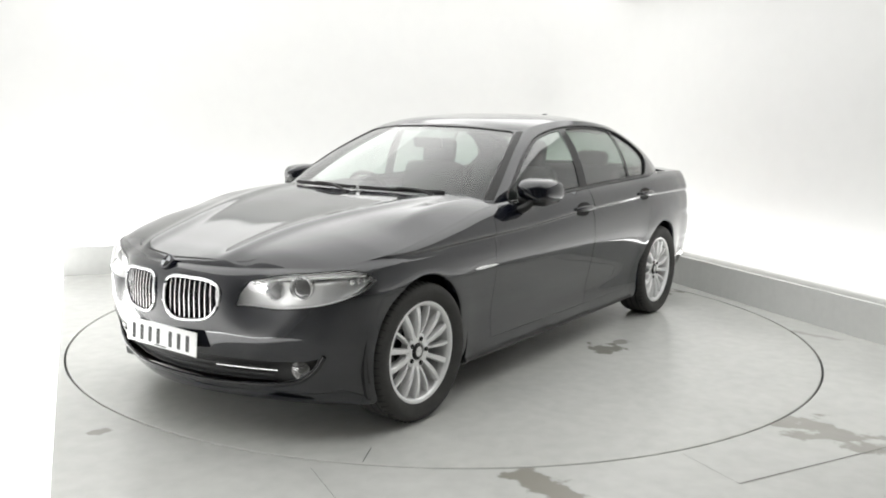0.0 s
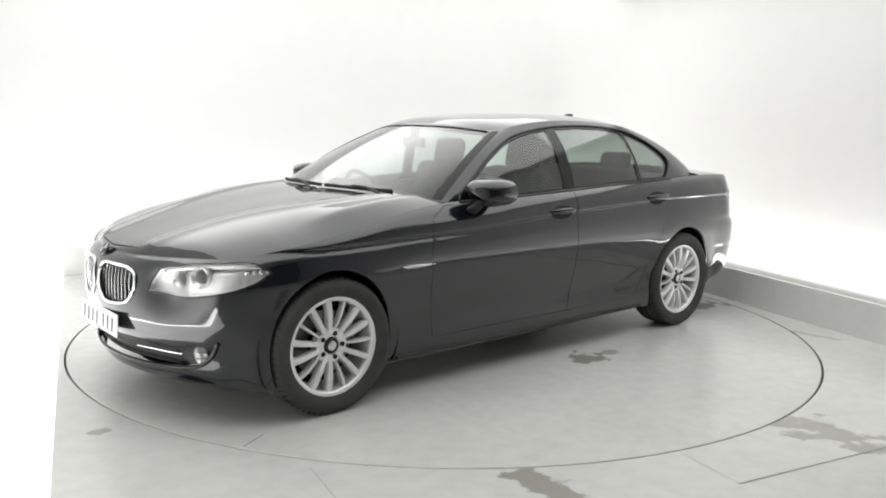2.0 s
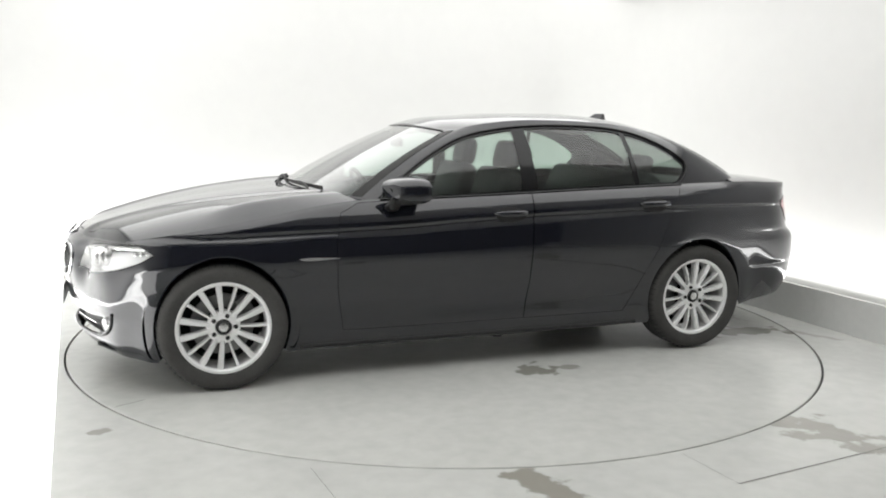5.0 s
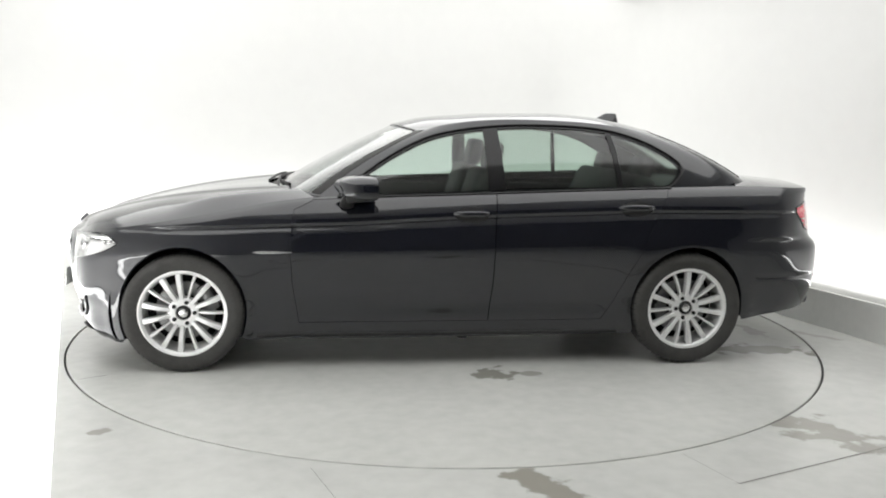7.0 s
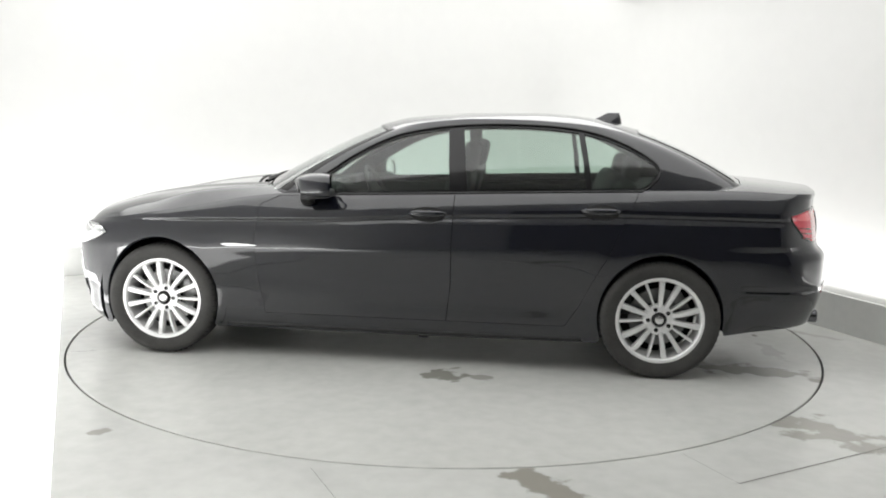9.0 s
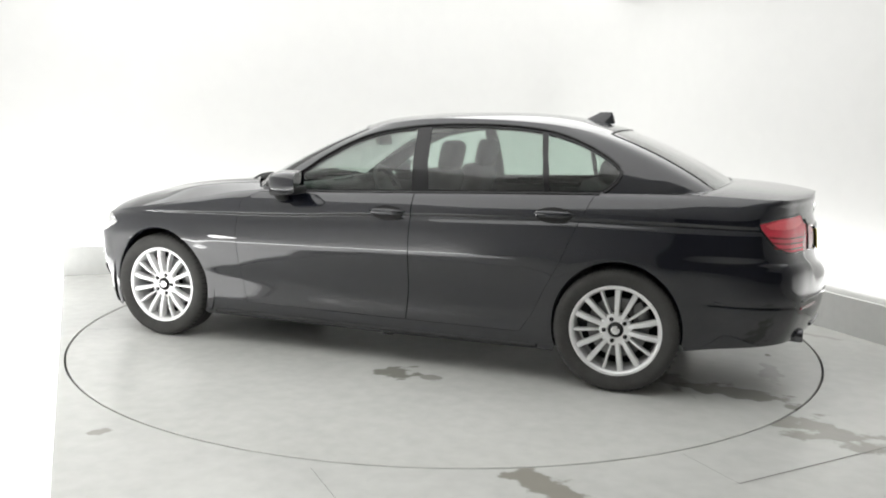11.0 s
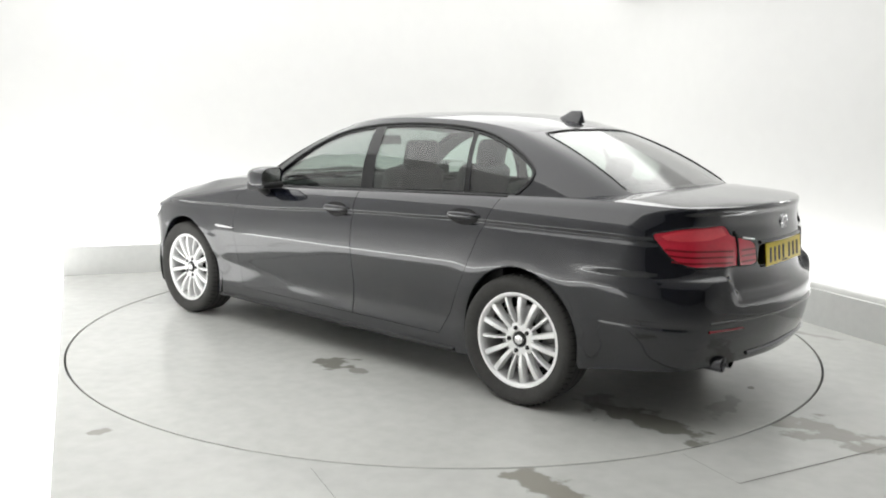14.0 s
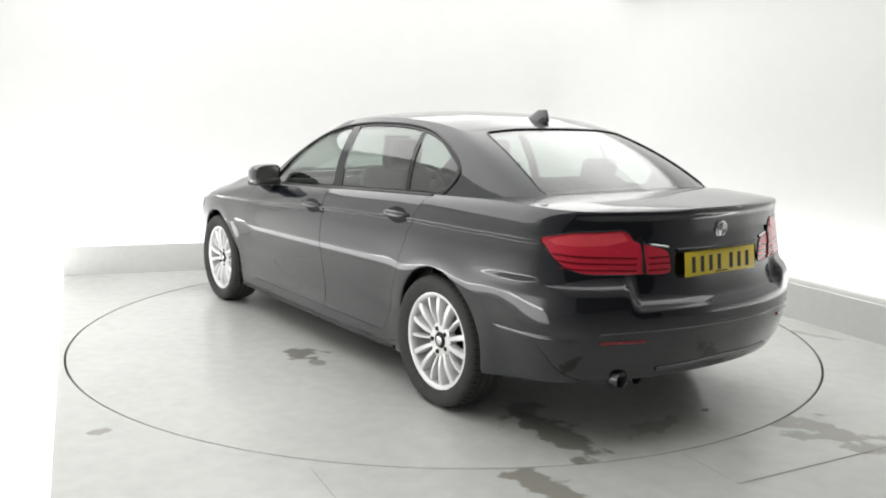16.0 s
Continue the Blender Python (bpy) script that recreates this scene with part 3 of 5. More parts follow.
BODY_EDGE, ARCH_EDGES = body_outline()
pp = np.linspace(0.01, LTOT - 0.01, 330)
pc = p_of_x(np.linspace(1.35, -2.15, 260))
xc = np.interp(pc, PLEN, PLAN[:, 0])
CREASE_ROWS = [np.stack([pc, d + curve_at(CREASE, xc)], 1) for d in (0.845, 0.853, 0.859, 0.864, 0.868, 0.873, 0.878, 0.882, 0.886, 0.891, 0.897)]
skin("body", BODY_EDGE, [DOOR_F, DOOR_R, HEADLIGHT, TAIL, shrink(KIDNEY, 0.004), INTAKE, PLATE_RECESS], band, M_PAINT, car, step=(0.026, 0.014), mirror=True, rows=[np.stack([pp, curve_at(ZTOP, np.interp(pp, PLEN, PLAN[:, 0])) - d], 1) for d in (0.007, 0.015, 0.024, 0.034, 0.045)] + CREASE_ROWS)
for flip in (False, True):
    for outline in (DOOR_F, DOOR_R):
        skin("front_door" if outline is DOOR_F else "rear_door", shrink(outline, 0.0024), [], band, M_PAINT, car, thick=0.03, flip=flip, rows=CREASE_ROWS)
# dark lining behind the panel gaps
GAPLINE = side(poly([(0.95, 0.96), (0.95, 0.22), (-1.0, 0.22), (-1.08, 0.5), (-1.42, 0.95), (-1.42, 1.05), (-0.3, 1.0), (0.5, 0.97)]))
for flip in (False, True):
    skin("door_frame", GAPLINE, [], band, M_BLACK, car, step=(0.06, 0.06), lift=-0.04, flip=flip)


def arch_lips():
    """Rolled paint edge and dark felt tunnel of each wheel arch."""
    for flip in (1, -1):
        for c, ax in zip(ARCH_EDGES, (AXLE, -AXLE)):
            o = band(c[:, 0], c[:, 1])
            bm = bmesh.new()
            rows = []
            for k, (dr, dy) in enumerate(((0, 0), (-0.006, -0.004), (-0.010, -0.012), (-0.008, -0.05))):
                row = []
                for q in o:
                    v = np.array([q[0] - ax, q[2] - 0.345])
                    r = np.linalg.norm(v)
                    v = v / r * (r + dr)
                    row.append(bm.verts.new((ax + v[0], (q[1] + dy) * flip, 0.345 + v[1])))
                rows.append(row)
            for a, b in zip(rows, rows[1:]):
                for i in range(len(a) - 1):
                    bm.faces.new((a[i], a[i + 1], b[i + 1], b[i]))
            part("arch_lip", bm, M_PAINT, car)
            bm = bmesh.new()
            prof = [(0.405, 0.875), (0.41, 0.5), (0.02, 0.48)]
            n = 40
            rings = [[bm.verts.new((ax + r * math.cos(t), y * flip, max(0.345 + r * math.sin(t), float(curve_at(ZBOT, ax + r * math.cos(t))) + 0.02))) for t in np.linspace(radians(-30), radians(210), n)] for r, y in prof]
            for a, b in zip(rings, rings[1:]):
                for i in range(n - 1):
                    bm.faces.new((a[i], a[i + 1], b[i + 1], b[i]))
            part("arch_liner", bm, M_LINER, car)


arch_lips()

# ---- bonnet and boot lid: height fields over the plan ----
pt = np.linspace(0, LTOT, 700)
xt = np.interp(pt, PLEN, PLAN[:, 0])
EDGE = band(pt, curve_at(ZTOP, xt))
HOOD_Z = [(0.4, 1.05), (0.75, 1.045), (1.05, 1.032), (1.4, 0.997), (1.71, 0.944), (1.9, 0.899), (2.05, 0.856), (2.14, 0.828), (2.20, 0.803), (2.245, 0.778), (2.33, 0.74)]
DECK_Z = [(-2.6, 1.060), (-2.46, 1.072), (-2.3, 1.085), (-2.15, 1.097), (-2.03, 1.106), (-1.9, 1.111), (-1.7, 1.114)]


def edge_at(x):
    o = np.argsort(EDGE[:, 0])
    return np.interp(x, EDGE[o, 0], EDGE[o, 1]), np.interp(x, EDGE[o, 0], EDGE[o, 2])


def crown_at(x, t, crown, fold):
    """How far a panel has risen from its edge (t = 1) to the middle; fold: station from which back it breaks sharply near the edge."""
    soft_rise = 1 - t ** crown
    if fold is None:
        return soft_rise
    tb, h = 0.855, 0.80
    sharp = (1 - t) / (1 - tb) * h if t > tb else h + (1 - h) * (1 - (t / tb) ** 2.4)
    k = float(smooth01((fold - x) / 0.35))
    return soft_rise + (sharp - soft_rise) * k


def top_patch(name, x_out, x_in, zc, bow, creases, crown, label="", fold=None):
    """A panel from the skin's upper edge to the middle line, between two stations; bow bends its inner end."""
    ends = sorted((x_out, x_in))
    sel = (EDGE[:, 0] >= ends[0] - 1e-6) & (EDGE[:, 0] <= ends[1] + 1e-6)
    E = EDGE[sel]
    if x_out < x_in:
        E = E[::-1]
    m = 45
    bm = bmesh.new()
    full = []
    for x, ye, ze in E:
        row = []
        for j in range(-m, m + 1):
            f = j / m
            y = ye * f
            t = abs(f)
            xx = x + bow * (1 - t ** 2) * smooth01((abs(x - x_out)) / abs(x_in - x_out))
            c = curve_at(zc, xx)
            z = ze + (c - ze) * crown_at(xx, t, crown, fold)
            for cy, h, w in creases:
                yc = cy(xx)
                z += h * math.exp(-((abs(y) - yc) / w) ** 2) * (1 - t ** 6) * smooth01((ye - 0.15) / 0.3)
            row.append(bm.verts.new((xx, y, z)))
        full.append(row)
    for a, b in zip(full, full[1:]):
        for j in range(2 * m):
            bm.faces.new((a[j], a[j + 1], b[j + 1], b[j]))
    bmesh.ops.remove_doubles(bm, verts=bm.verts[:], dist=1e-5)
    return part(name, bm, M_PAINT, car, label, angle=60)


top_patch("bonnet", 2.33, 0.75, HOOD_Z, 0.315, [(lambda x: 0.30 + 0.28 * smooth01((2.15 - x) / 1.3), 0.011, 0.05), (lambda x: 0.0, -0.003, 0.2)], 4.6, fold=1.62)
def bonnet_at(x, y):
    ye, ze = edge_at(x)
    t = min(abs(y) / max(ye, 1e-3), 1)
    return (x, y, ze + (float(curve_at(HOOD_Z, x)) - ze) * (1 - t ** 4.6) + 0.001)


for f in (1, -1):
    L = [bonnet_at(float(x), float(y) * f) for y, x in spline([(0.0, 2.215), (0.16, 2.195), (0.31, 2.16), (0.40, 2.12), (0.47, 2.06)], 24)]
    part("bonnet_gap", tube(bmesh.new(), L, 0.0025, 6), M_GAP, car)
top_patch("boot_lid", -2.6, -1.77, DECK_Z, -0.16, [], 3.0)

# ---- cabin: ring of pillars and glass between waist and roof ----
ROOF_E = [(0.25, 0, 1.418), (0.215, 0.32, 1.410), (0.10, 0.575, 1.388), (0.0, 0.60, 1.412), (-0.15, 0.61, 1.435), (-0.36, 0.615, 1.452), (-0.72, 0.612, 1.450), (-1.02, 0.605, 1.430), (-1.17, 0.60, 1.408), (-1.30, 0.57, 1.384), (-1.345, 0.32, 1.407), (-1.36, 0, 1.413)]
WKEYS = [(1.01, 0, 1.028), (0.97, 0.42, 1.022), (0.84, 0.725, 1.008), (0.66, 0.805, 0.99), (0.2, 0.822, 1.003), (-0.30, 0.822, 1.022), (-0.9, 0.812, 1.046), (-1.40, 0.788, 1.06), (-1.72, 0.745, 1.07), (-1.92, 0.655, 1.085), (-2.00, 0.38, 1.10), (-2.03, 0, 1.106)]


def keyed(pts, n=40):
    """Curve with a whole number of its parameter at each key."""
    P = np.array(pts, float)
    d = np.concatenate([[0], np.cumsum(np.linalg.norm(np.diff(P, axis=0), axis=1))])
    fine = spline(pts, 2400)
    # where along the fine curve does each key lie
    idx = [int(np.argmin(np.linalg.norm(fine - q, axis=1))) for q in P]
    q = []
    for i in range(len(P) - 1):
        q += list(i + np.arange(idx[i + 1] - idx[i]) / (idx[i + 1] - idx[i]))
    q.append(len(P) - 1)
    return np.array(q), fine[:len(q)]


QW, CW = keyed(WKEYS)
QR, CR = keyed(ROOF_E)
QMAX = len(ROOF_E) - 1
# even out the parameter by mean length
_q = np.linspace(0, QMAX, 1200)
_w = np.stack([np.interp(_q, QW, CW[:, j]) for j in range(3)], 1)
_r = np.stack([np.interp(_q, QR, CR[:, j]) for j in range(3)], 1)


def smooth_rows(a, k=31):
    pad = np.vstack([2 * a[0] - a[k:0:-1], a, 2 * a[-1] - a[-2:-k - 2:-1]])
    ker = np.hanning(2 * k + 1)
    ker /= ker.sum()
    return np.stack([np.convolve(pad[:, j], ker, "valid") for j in range(3)], 1)


_w, _r = smooth_rows(_w), smooth_rows(_r)
_w[:, 1] = np.maximum(_w[:, 1], 0)


def cabin(q, v):
    """The cabin's skin: q runs from the windscreen's middle round to the rear window's, v from waist to roof."""
    q, v = np.asarray(q, float), np.asarray(v, float)
    a = np.stack([np.interp(q, _q, _w[:, j]) for j in range(3)], -1)
    b = np.stack([np.interp(q, _q, _r[:, j]) for j in range(3)], -1)
    base = a + (b - a) * v[..., None]
    bulge = curve_at([(0, 0.018), (2, 0.028), (4, 0.034), (8, 0.034), (9.5, 0.028), (11, 0.022)], q) * 4 * v * (1 - v)
    o = np.stack([np.interp(q, [0, 1.5, 3, 8, 9.5, 11], [0.8, 0.6, 0.1, -0.1, -0.55, -0.7]), np.interp(q, [0, 2, 4, 8, 9.5, 11], [0, 0.5, 0.95, 0.9, 0.4, 0]), np.full(q.shape, 0.55)], -1)
    o /= np.linalg.norm(o, axis=-1)[..., None]
    return base + o * bulge[..., None]


def cabin_side(pts):
    """Side-view (x, z) points in the cabin's coordinates."""
    res = []
    qq = np.linspace(2.0, 9.6, 500)
    for x, z in np.array(pts, float):
        v = np.full(qq.shape, 0.5)
        for _ in range(25):
            zz = cabin(qq, v)[:, 2]
            v = np.clip(v + (z - zz) / 0.42, -0.2, 1.05)
        xx = cabin(qq, v)[:, 0]
        i = int(np.argmin(abs(xx - x) + 10 * abs(cabin(qq, v)[:, 2] - z)))
        res.append((qq[i], v[i]))
    return np.array(res)


DLO = spline([(0.60, 1.006), (0.49, 1.095), (0.29, 1.232), (0.08, 1.332), (-0.12, 1.378), (-0.38, 1.405), (-0.65, 1.410), (-0.90, 1.398), (-1.08, 1.370), (-1.24, 1.316), (-1.37, 1.248), (-1.44, 1.195), (-1.45, 1.165), (-1.415, 1.115), (-1.365, 1.076), (-1.2, 1.068), (-0.7, 1.050), (-0.3, 1.036), (0.1, 1.021), (0.4, 1.010)], 160, True)


def part_of(loop, keep):
    """The piece of a closed outline between two slanted lines x = a + k (z - 1.2)."""
    (a0, k0), (a1, k1) = keep
    L = np.array(loop)
    bm = bmesh.new()
    f = bm.faces.new([bm.verts.new((x, 0, z)) for x, z in L])
    for (a, k), s in (((a0, k0), 1), ((a1, k1), -1)):
        n = Vector((1, 0, -k)) * s
        bmesh.ops.bisect_plane(bm, geom=bm.verts[:] + bm.edges[:] + bm.faces[:], plane_co=(a, 0, 1.2), plane_no=n, clear_outer=True)
    face = max(bm.faces, key=lambda g: g.calc_area())
    P = np.array([(v.co.x, v.co.z) for v in face.verts])
    bm.free()
    res = []
    for a, b in zip(P, np.roll(P, -1, 0)):
        k = max(1, int(np.linalg.norm(b - a) / 0.025))
        res += [a + (b - a) * i / k for i in range(k)]
    return np.array(res)


PANES = [("front_window", part_of(DLO, ((0.9, 0), (-0.255, 0.06)))), ("rear_window_pane", part_of(DLO, ((-0.345, 0.10), (-1.03, 0.16)))), ("quarter_window", part_of(DLO, ((-1.055, 0.16), (-1.6, 0))))]
PANES_Q = [(n, cabin_side(shrink(p, 0.004))) for n, p in PANES]
DLO_Q = cabin_side(shrink(DLO, -0.012))
WS_Q = np.array([(q, v) for q, v in [(0.0, 0.0), (0.0, 0.985)]] + [(q, 0.985) for q in np.linspace(0.1, 1.82, 24)] + [(q, v) for q, v in zip(np.linspace(1.92, 2.30, 30), np.linspace(0.95, 0.05, 30))] + [(q, 0.02) for q in np.linspace(2.24, 0.1, 24)])
RW_Q = np.array([(QMAX, 0.03), (QMAX, 0.97)] + [(q, 0.97) for q in np.linspace(QMAX - 0.1, 9.35, 24)] + [(q, v) for q, v in zip(np.linspace(9.3, 9.2, 30), np.linspace(0.93, 0.08, 30))] + [(q, 0.03) for q in np.linspace(9.25, QMAX - 0.1, 24)])
CAB_EDGE = np.vstack([[(q, -0.06) for q in np.linspace(0, QMAX, 220)], [(q, 1.0) for q in np.linspace(QMAX, 0, 220)]])
skin("cabin_frame", CAB_EDGE, [WS_Q, DLO_Q, RW_Q], cabin, M_PAINT, car, step=(0.08, 0.05), mirror=True)


def shoulders():
    o = np.argsort(_w[:, 0])
    for f in (1, -1):
        bm = bmesh.new()
        rows = []
        for x in np.linspace(0.80, -1.98, 90):
            ye, ze = edge_at(x)
            yw, zw = float(np.interp(x, _w[o, 0], _w[o, 1])), float(np.interp(x, _w[o, 0], _w[o, 2]))
            yw = min(yw, ye - 0.004) - 0.006
            row = []
            for k in range(7):
                t = k / 6
                row.append(bm.verts.new((x, (ye + (yw - ye) * t) * f, ze + (zw + 0.004 - ze) * (1 - (1 - t) ** 2))))
            rows.append(row)
        for a, b in zip(rows, rows[1:]):
            for k in range(6):
                bm.faces.new((a[k], a[k + 1], b[k + 1], b[k]))
        part("shoulder", bm, M_PAINT, car, angle=60)


def roof():
    zc = [(0.26, 1.416), (0.25, 1.418), (0.07, 1.460), (-0.16, 1.481), (-0.35, 1.494), (-0.73, 1.500), (-0.95, 1.490), (-1.1, 1.472), (-1.25, 1.440), (-1.36, 1.413), (-1.4, 1.40)]
    bm = bmesh.new()
    qs = np.linspace(0, QMAX, 150)
    E = cabin(qs, np.ones(150))
    m = 24
    rows = []
    for x, ye, ze in E:
        row = []
        for j in range(-m, m + 1):
            t = abs(j / m)
            c = max(float(curve_at(zc, x)), ze)
            row.append(bm.verts.new((x, ye * j / m, ze + (c - ze) * (1 - t ** 2.8))))
        rows.append(row)
    for a, b in zip(rows, rows[1:]):
        for j in range(2 * m):
            bm.faces.new((a[j], a[j + 1], b[j + 1], b[j]))
    bmesh.ops.remove_doubles(bm, verts=bm.verts[:], dist=1e-5)
    part("roof", bm, M_PAINT, car, angle=70)


def strip(name, loop, surf, r, material, lift=0.002, closed=True, flip=1, parent=None, flat=1.0, label=""):
    """A rounded strip along a line on a skin."""
    L = np.array(loop, float)
    P = surf(L[:, 0], L[:, 1])
    e = 0.003
    N = np.cross(surf(L[:, 0] + e, L[:, 1]) - surf(L[:, 0] - e, L[:, 1]), surf(L[:, 0], L[:, 1] + e) - surf(L[:, 0], L[:, 1] - e))
    N /= np.linalg.norm(N, axis=1)[:, None] + 1e-12
    N *= np.sign((N * (P - np.array([0, 0, 0.5]))).sum(1))[:, None]
    P = (P + N * lift) * np.array([1, flip, 1])
    return part(name, tube(bmesh.new(), P, r, 6, closed, flat), material, parent or car, label, angle=80)


def glazing():
    skin("windscreen", WS_Q, [], cabin, M_SCREEN_F, car, step=(0.08, 0.06), lift=-0.004, mirror=True, label="clear windscreen reflecting the white studio")
    skin("rear_window", RW_Q, [], cabin, M_SCREEN_R, car, step=(0.08, 0.06), lift=-0.004, mirror=True)
    rim_ws = np.vstack([[(q, 0.975) for q in np.linspace(0.0, 1.82, 30)], [(q, v) for q, v in zip(np.linspace(1.92, 2.30, 20), np.linspace(0.95, 0.05, 20))]])
    rim_rw = np.vstack([[(q, 0.965) for q in np.linspace(QMAX, 9.35, 30)], [(q, v) for q, v in zip(np.linspace(9.3, 9.2, 20), np.linspace(0.93, 0.08, 20))]])
    for f in (1, -1):
        strip("windscreen_seal", rim_ws, cabin, 0.006, M_GLOSSB, -0.003, False, f)
        edge = np.stack([np.linspace(1.95, 2.32, 24), np.linspace(0.97, 0.03, 24)], 1)
        skin("pillar_trim", np.vstack([edge, edge[::-1] + [0.30, 0.0]]), [], cabin, M_BLACK, car, step=(0.1, 0.06), lift=0.002, flip=f < 0, label="satin black windscreen pillar trim")
        strip("rear_window_seal", rim_rw, cabin, 0.0045, M_GLOSSB, 0.0, False, f)
        for name, loop in PANES_Q:
            skin(name, loop, [], cabin, M_GLASS if name == "front_window" else M_GLASSD, car, step=(0.1, 0.08), lift=-0.008, flip=f < 0)
        # black frame between the panes
        skin("window_frame", DLO_Q, [p for _, p in PANES_Q], cabin, M_GLOSSB, car, step=(0.1, 0.08), lift=-0.003, flip=f < 0, label="gloss black window surround and centre pillar")
        strip("window_trim", DLO_Q, cabin, 0.0075, M_GLOSSB, 0.001, True, f)
        # waist strip under the panes
        L = side([(x, float(curve_at(ZTOP, x)) - 0.004) for x in np.linspace(0.62, -1.36, 60)])
        strip("waist_strip", L, band, 0.008, M_GLOSSB, 0.0, False, f)


def underbody():
    bm = bmesh.new()
    rows = []
    for x in np.linspace(2.12, -2.35, 60):
        y = float(np.interp(p_of_x(x), PLEN, PLAN[:, 1])) - 0.10
        if abs(abs(x) - AXLE) < 0.42:
            y = 0.52
        z = float(curve_at(ZBOT, x)) + 0.03
        rows.append([bm.verts.new((x, y * k, z)) for k in (-1, -0.5, 0, 0.5, 1)])
    for a, b in zip(rows, rows[1:]):
        for j in range(4):
            bm.faces.new((a[j], a[j + 1], b[j + 1], b[j]))
    part("underbody", bm, M_BLACK, car)
    boxed("jacking_point", pose(-0.12, 0.80, 0.168), (0.06, 0.05, 0.03), M_BLACK, car, 0.006)
    boxed("jacking_point", pose(-0.12, -0.80, 0.168), (0.06, 0.05, 0.03), M_BLACK, car, 0.006)
    # inner bulkheads close the engine bay and the boot
    boxed("bulkhead", pose(0.95, 0, 0.62), (0.03, 1.5, 0.72), M_BLACK, car)
    boxed("bulkhead", pose(-1.62, 0, 0.68), (0.03, 1.4, 0.74), M_BLACK, car)
    boxed("lamp_shroud", pose(1.62, 0, 0.50), (0.02, 0.9, 0.5), M_BLACK, car)


# ---- nose ----
def badge_face(parent, m, r):
    """Four plain quarters, light and dark, in a badge's middle."""
    for k in range(4):
        bm = bmesh.new()
        c = bm.verts.new((0, 0.0085, 0))
        rim = [bm.verts.new((math.cos(a) * r, 0.0078, math.sin(a) * r)) for a in np.linspace(k * math.pi / 2, (k + 1) * math.pi / 2, 8)]
        for a, b in zip(rim, rim[1:]):
            bm.faces.new((c, b, a))
        bmesh.ops.transform(bm, matrix=m, verts=bm.verts[:])
        part("badge_quarter", bm, M_BADGE if k % 2 else M_GLOSSB, parent, smooth=False)


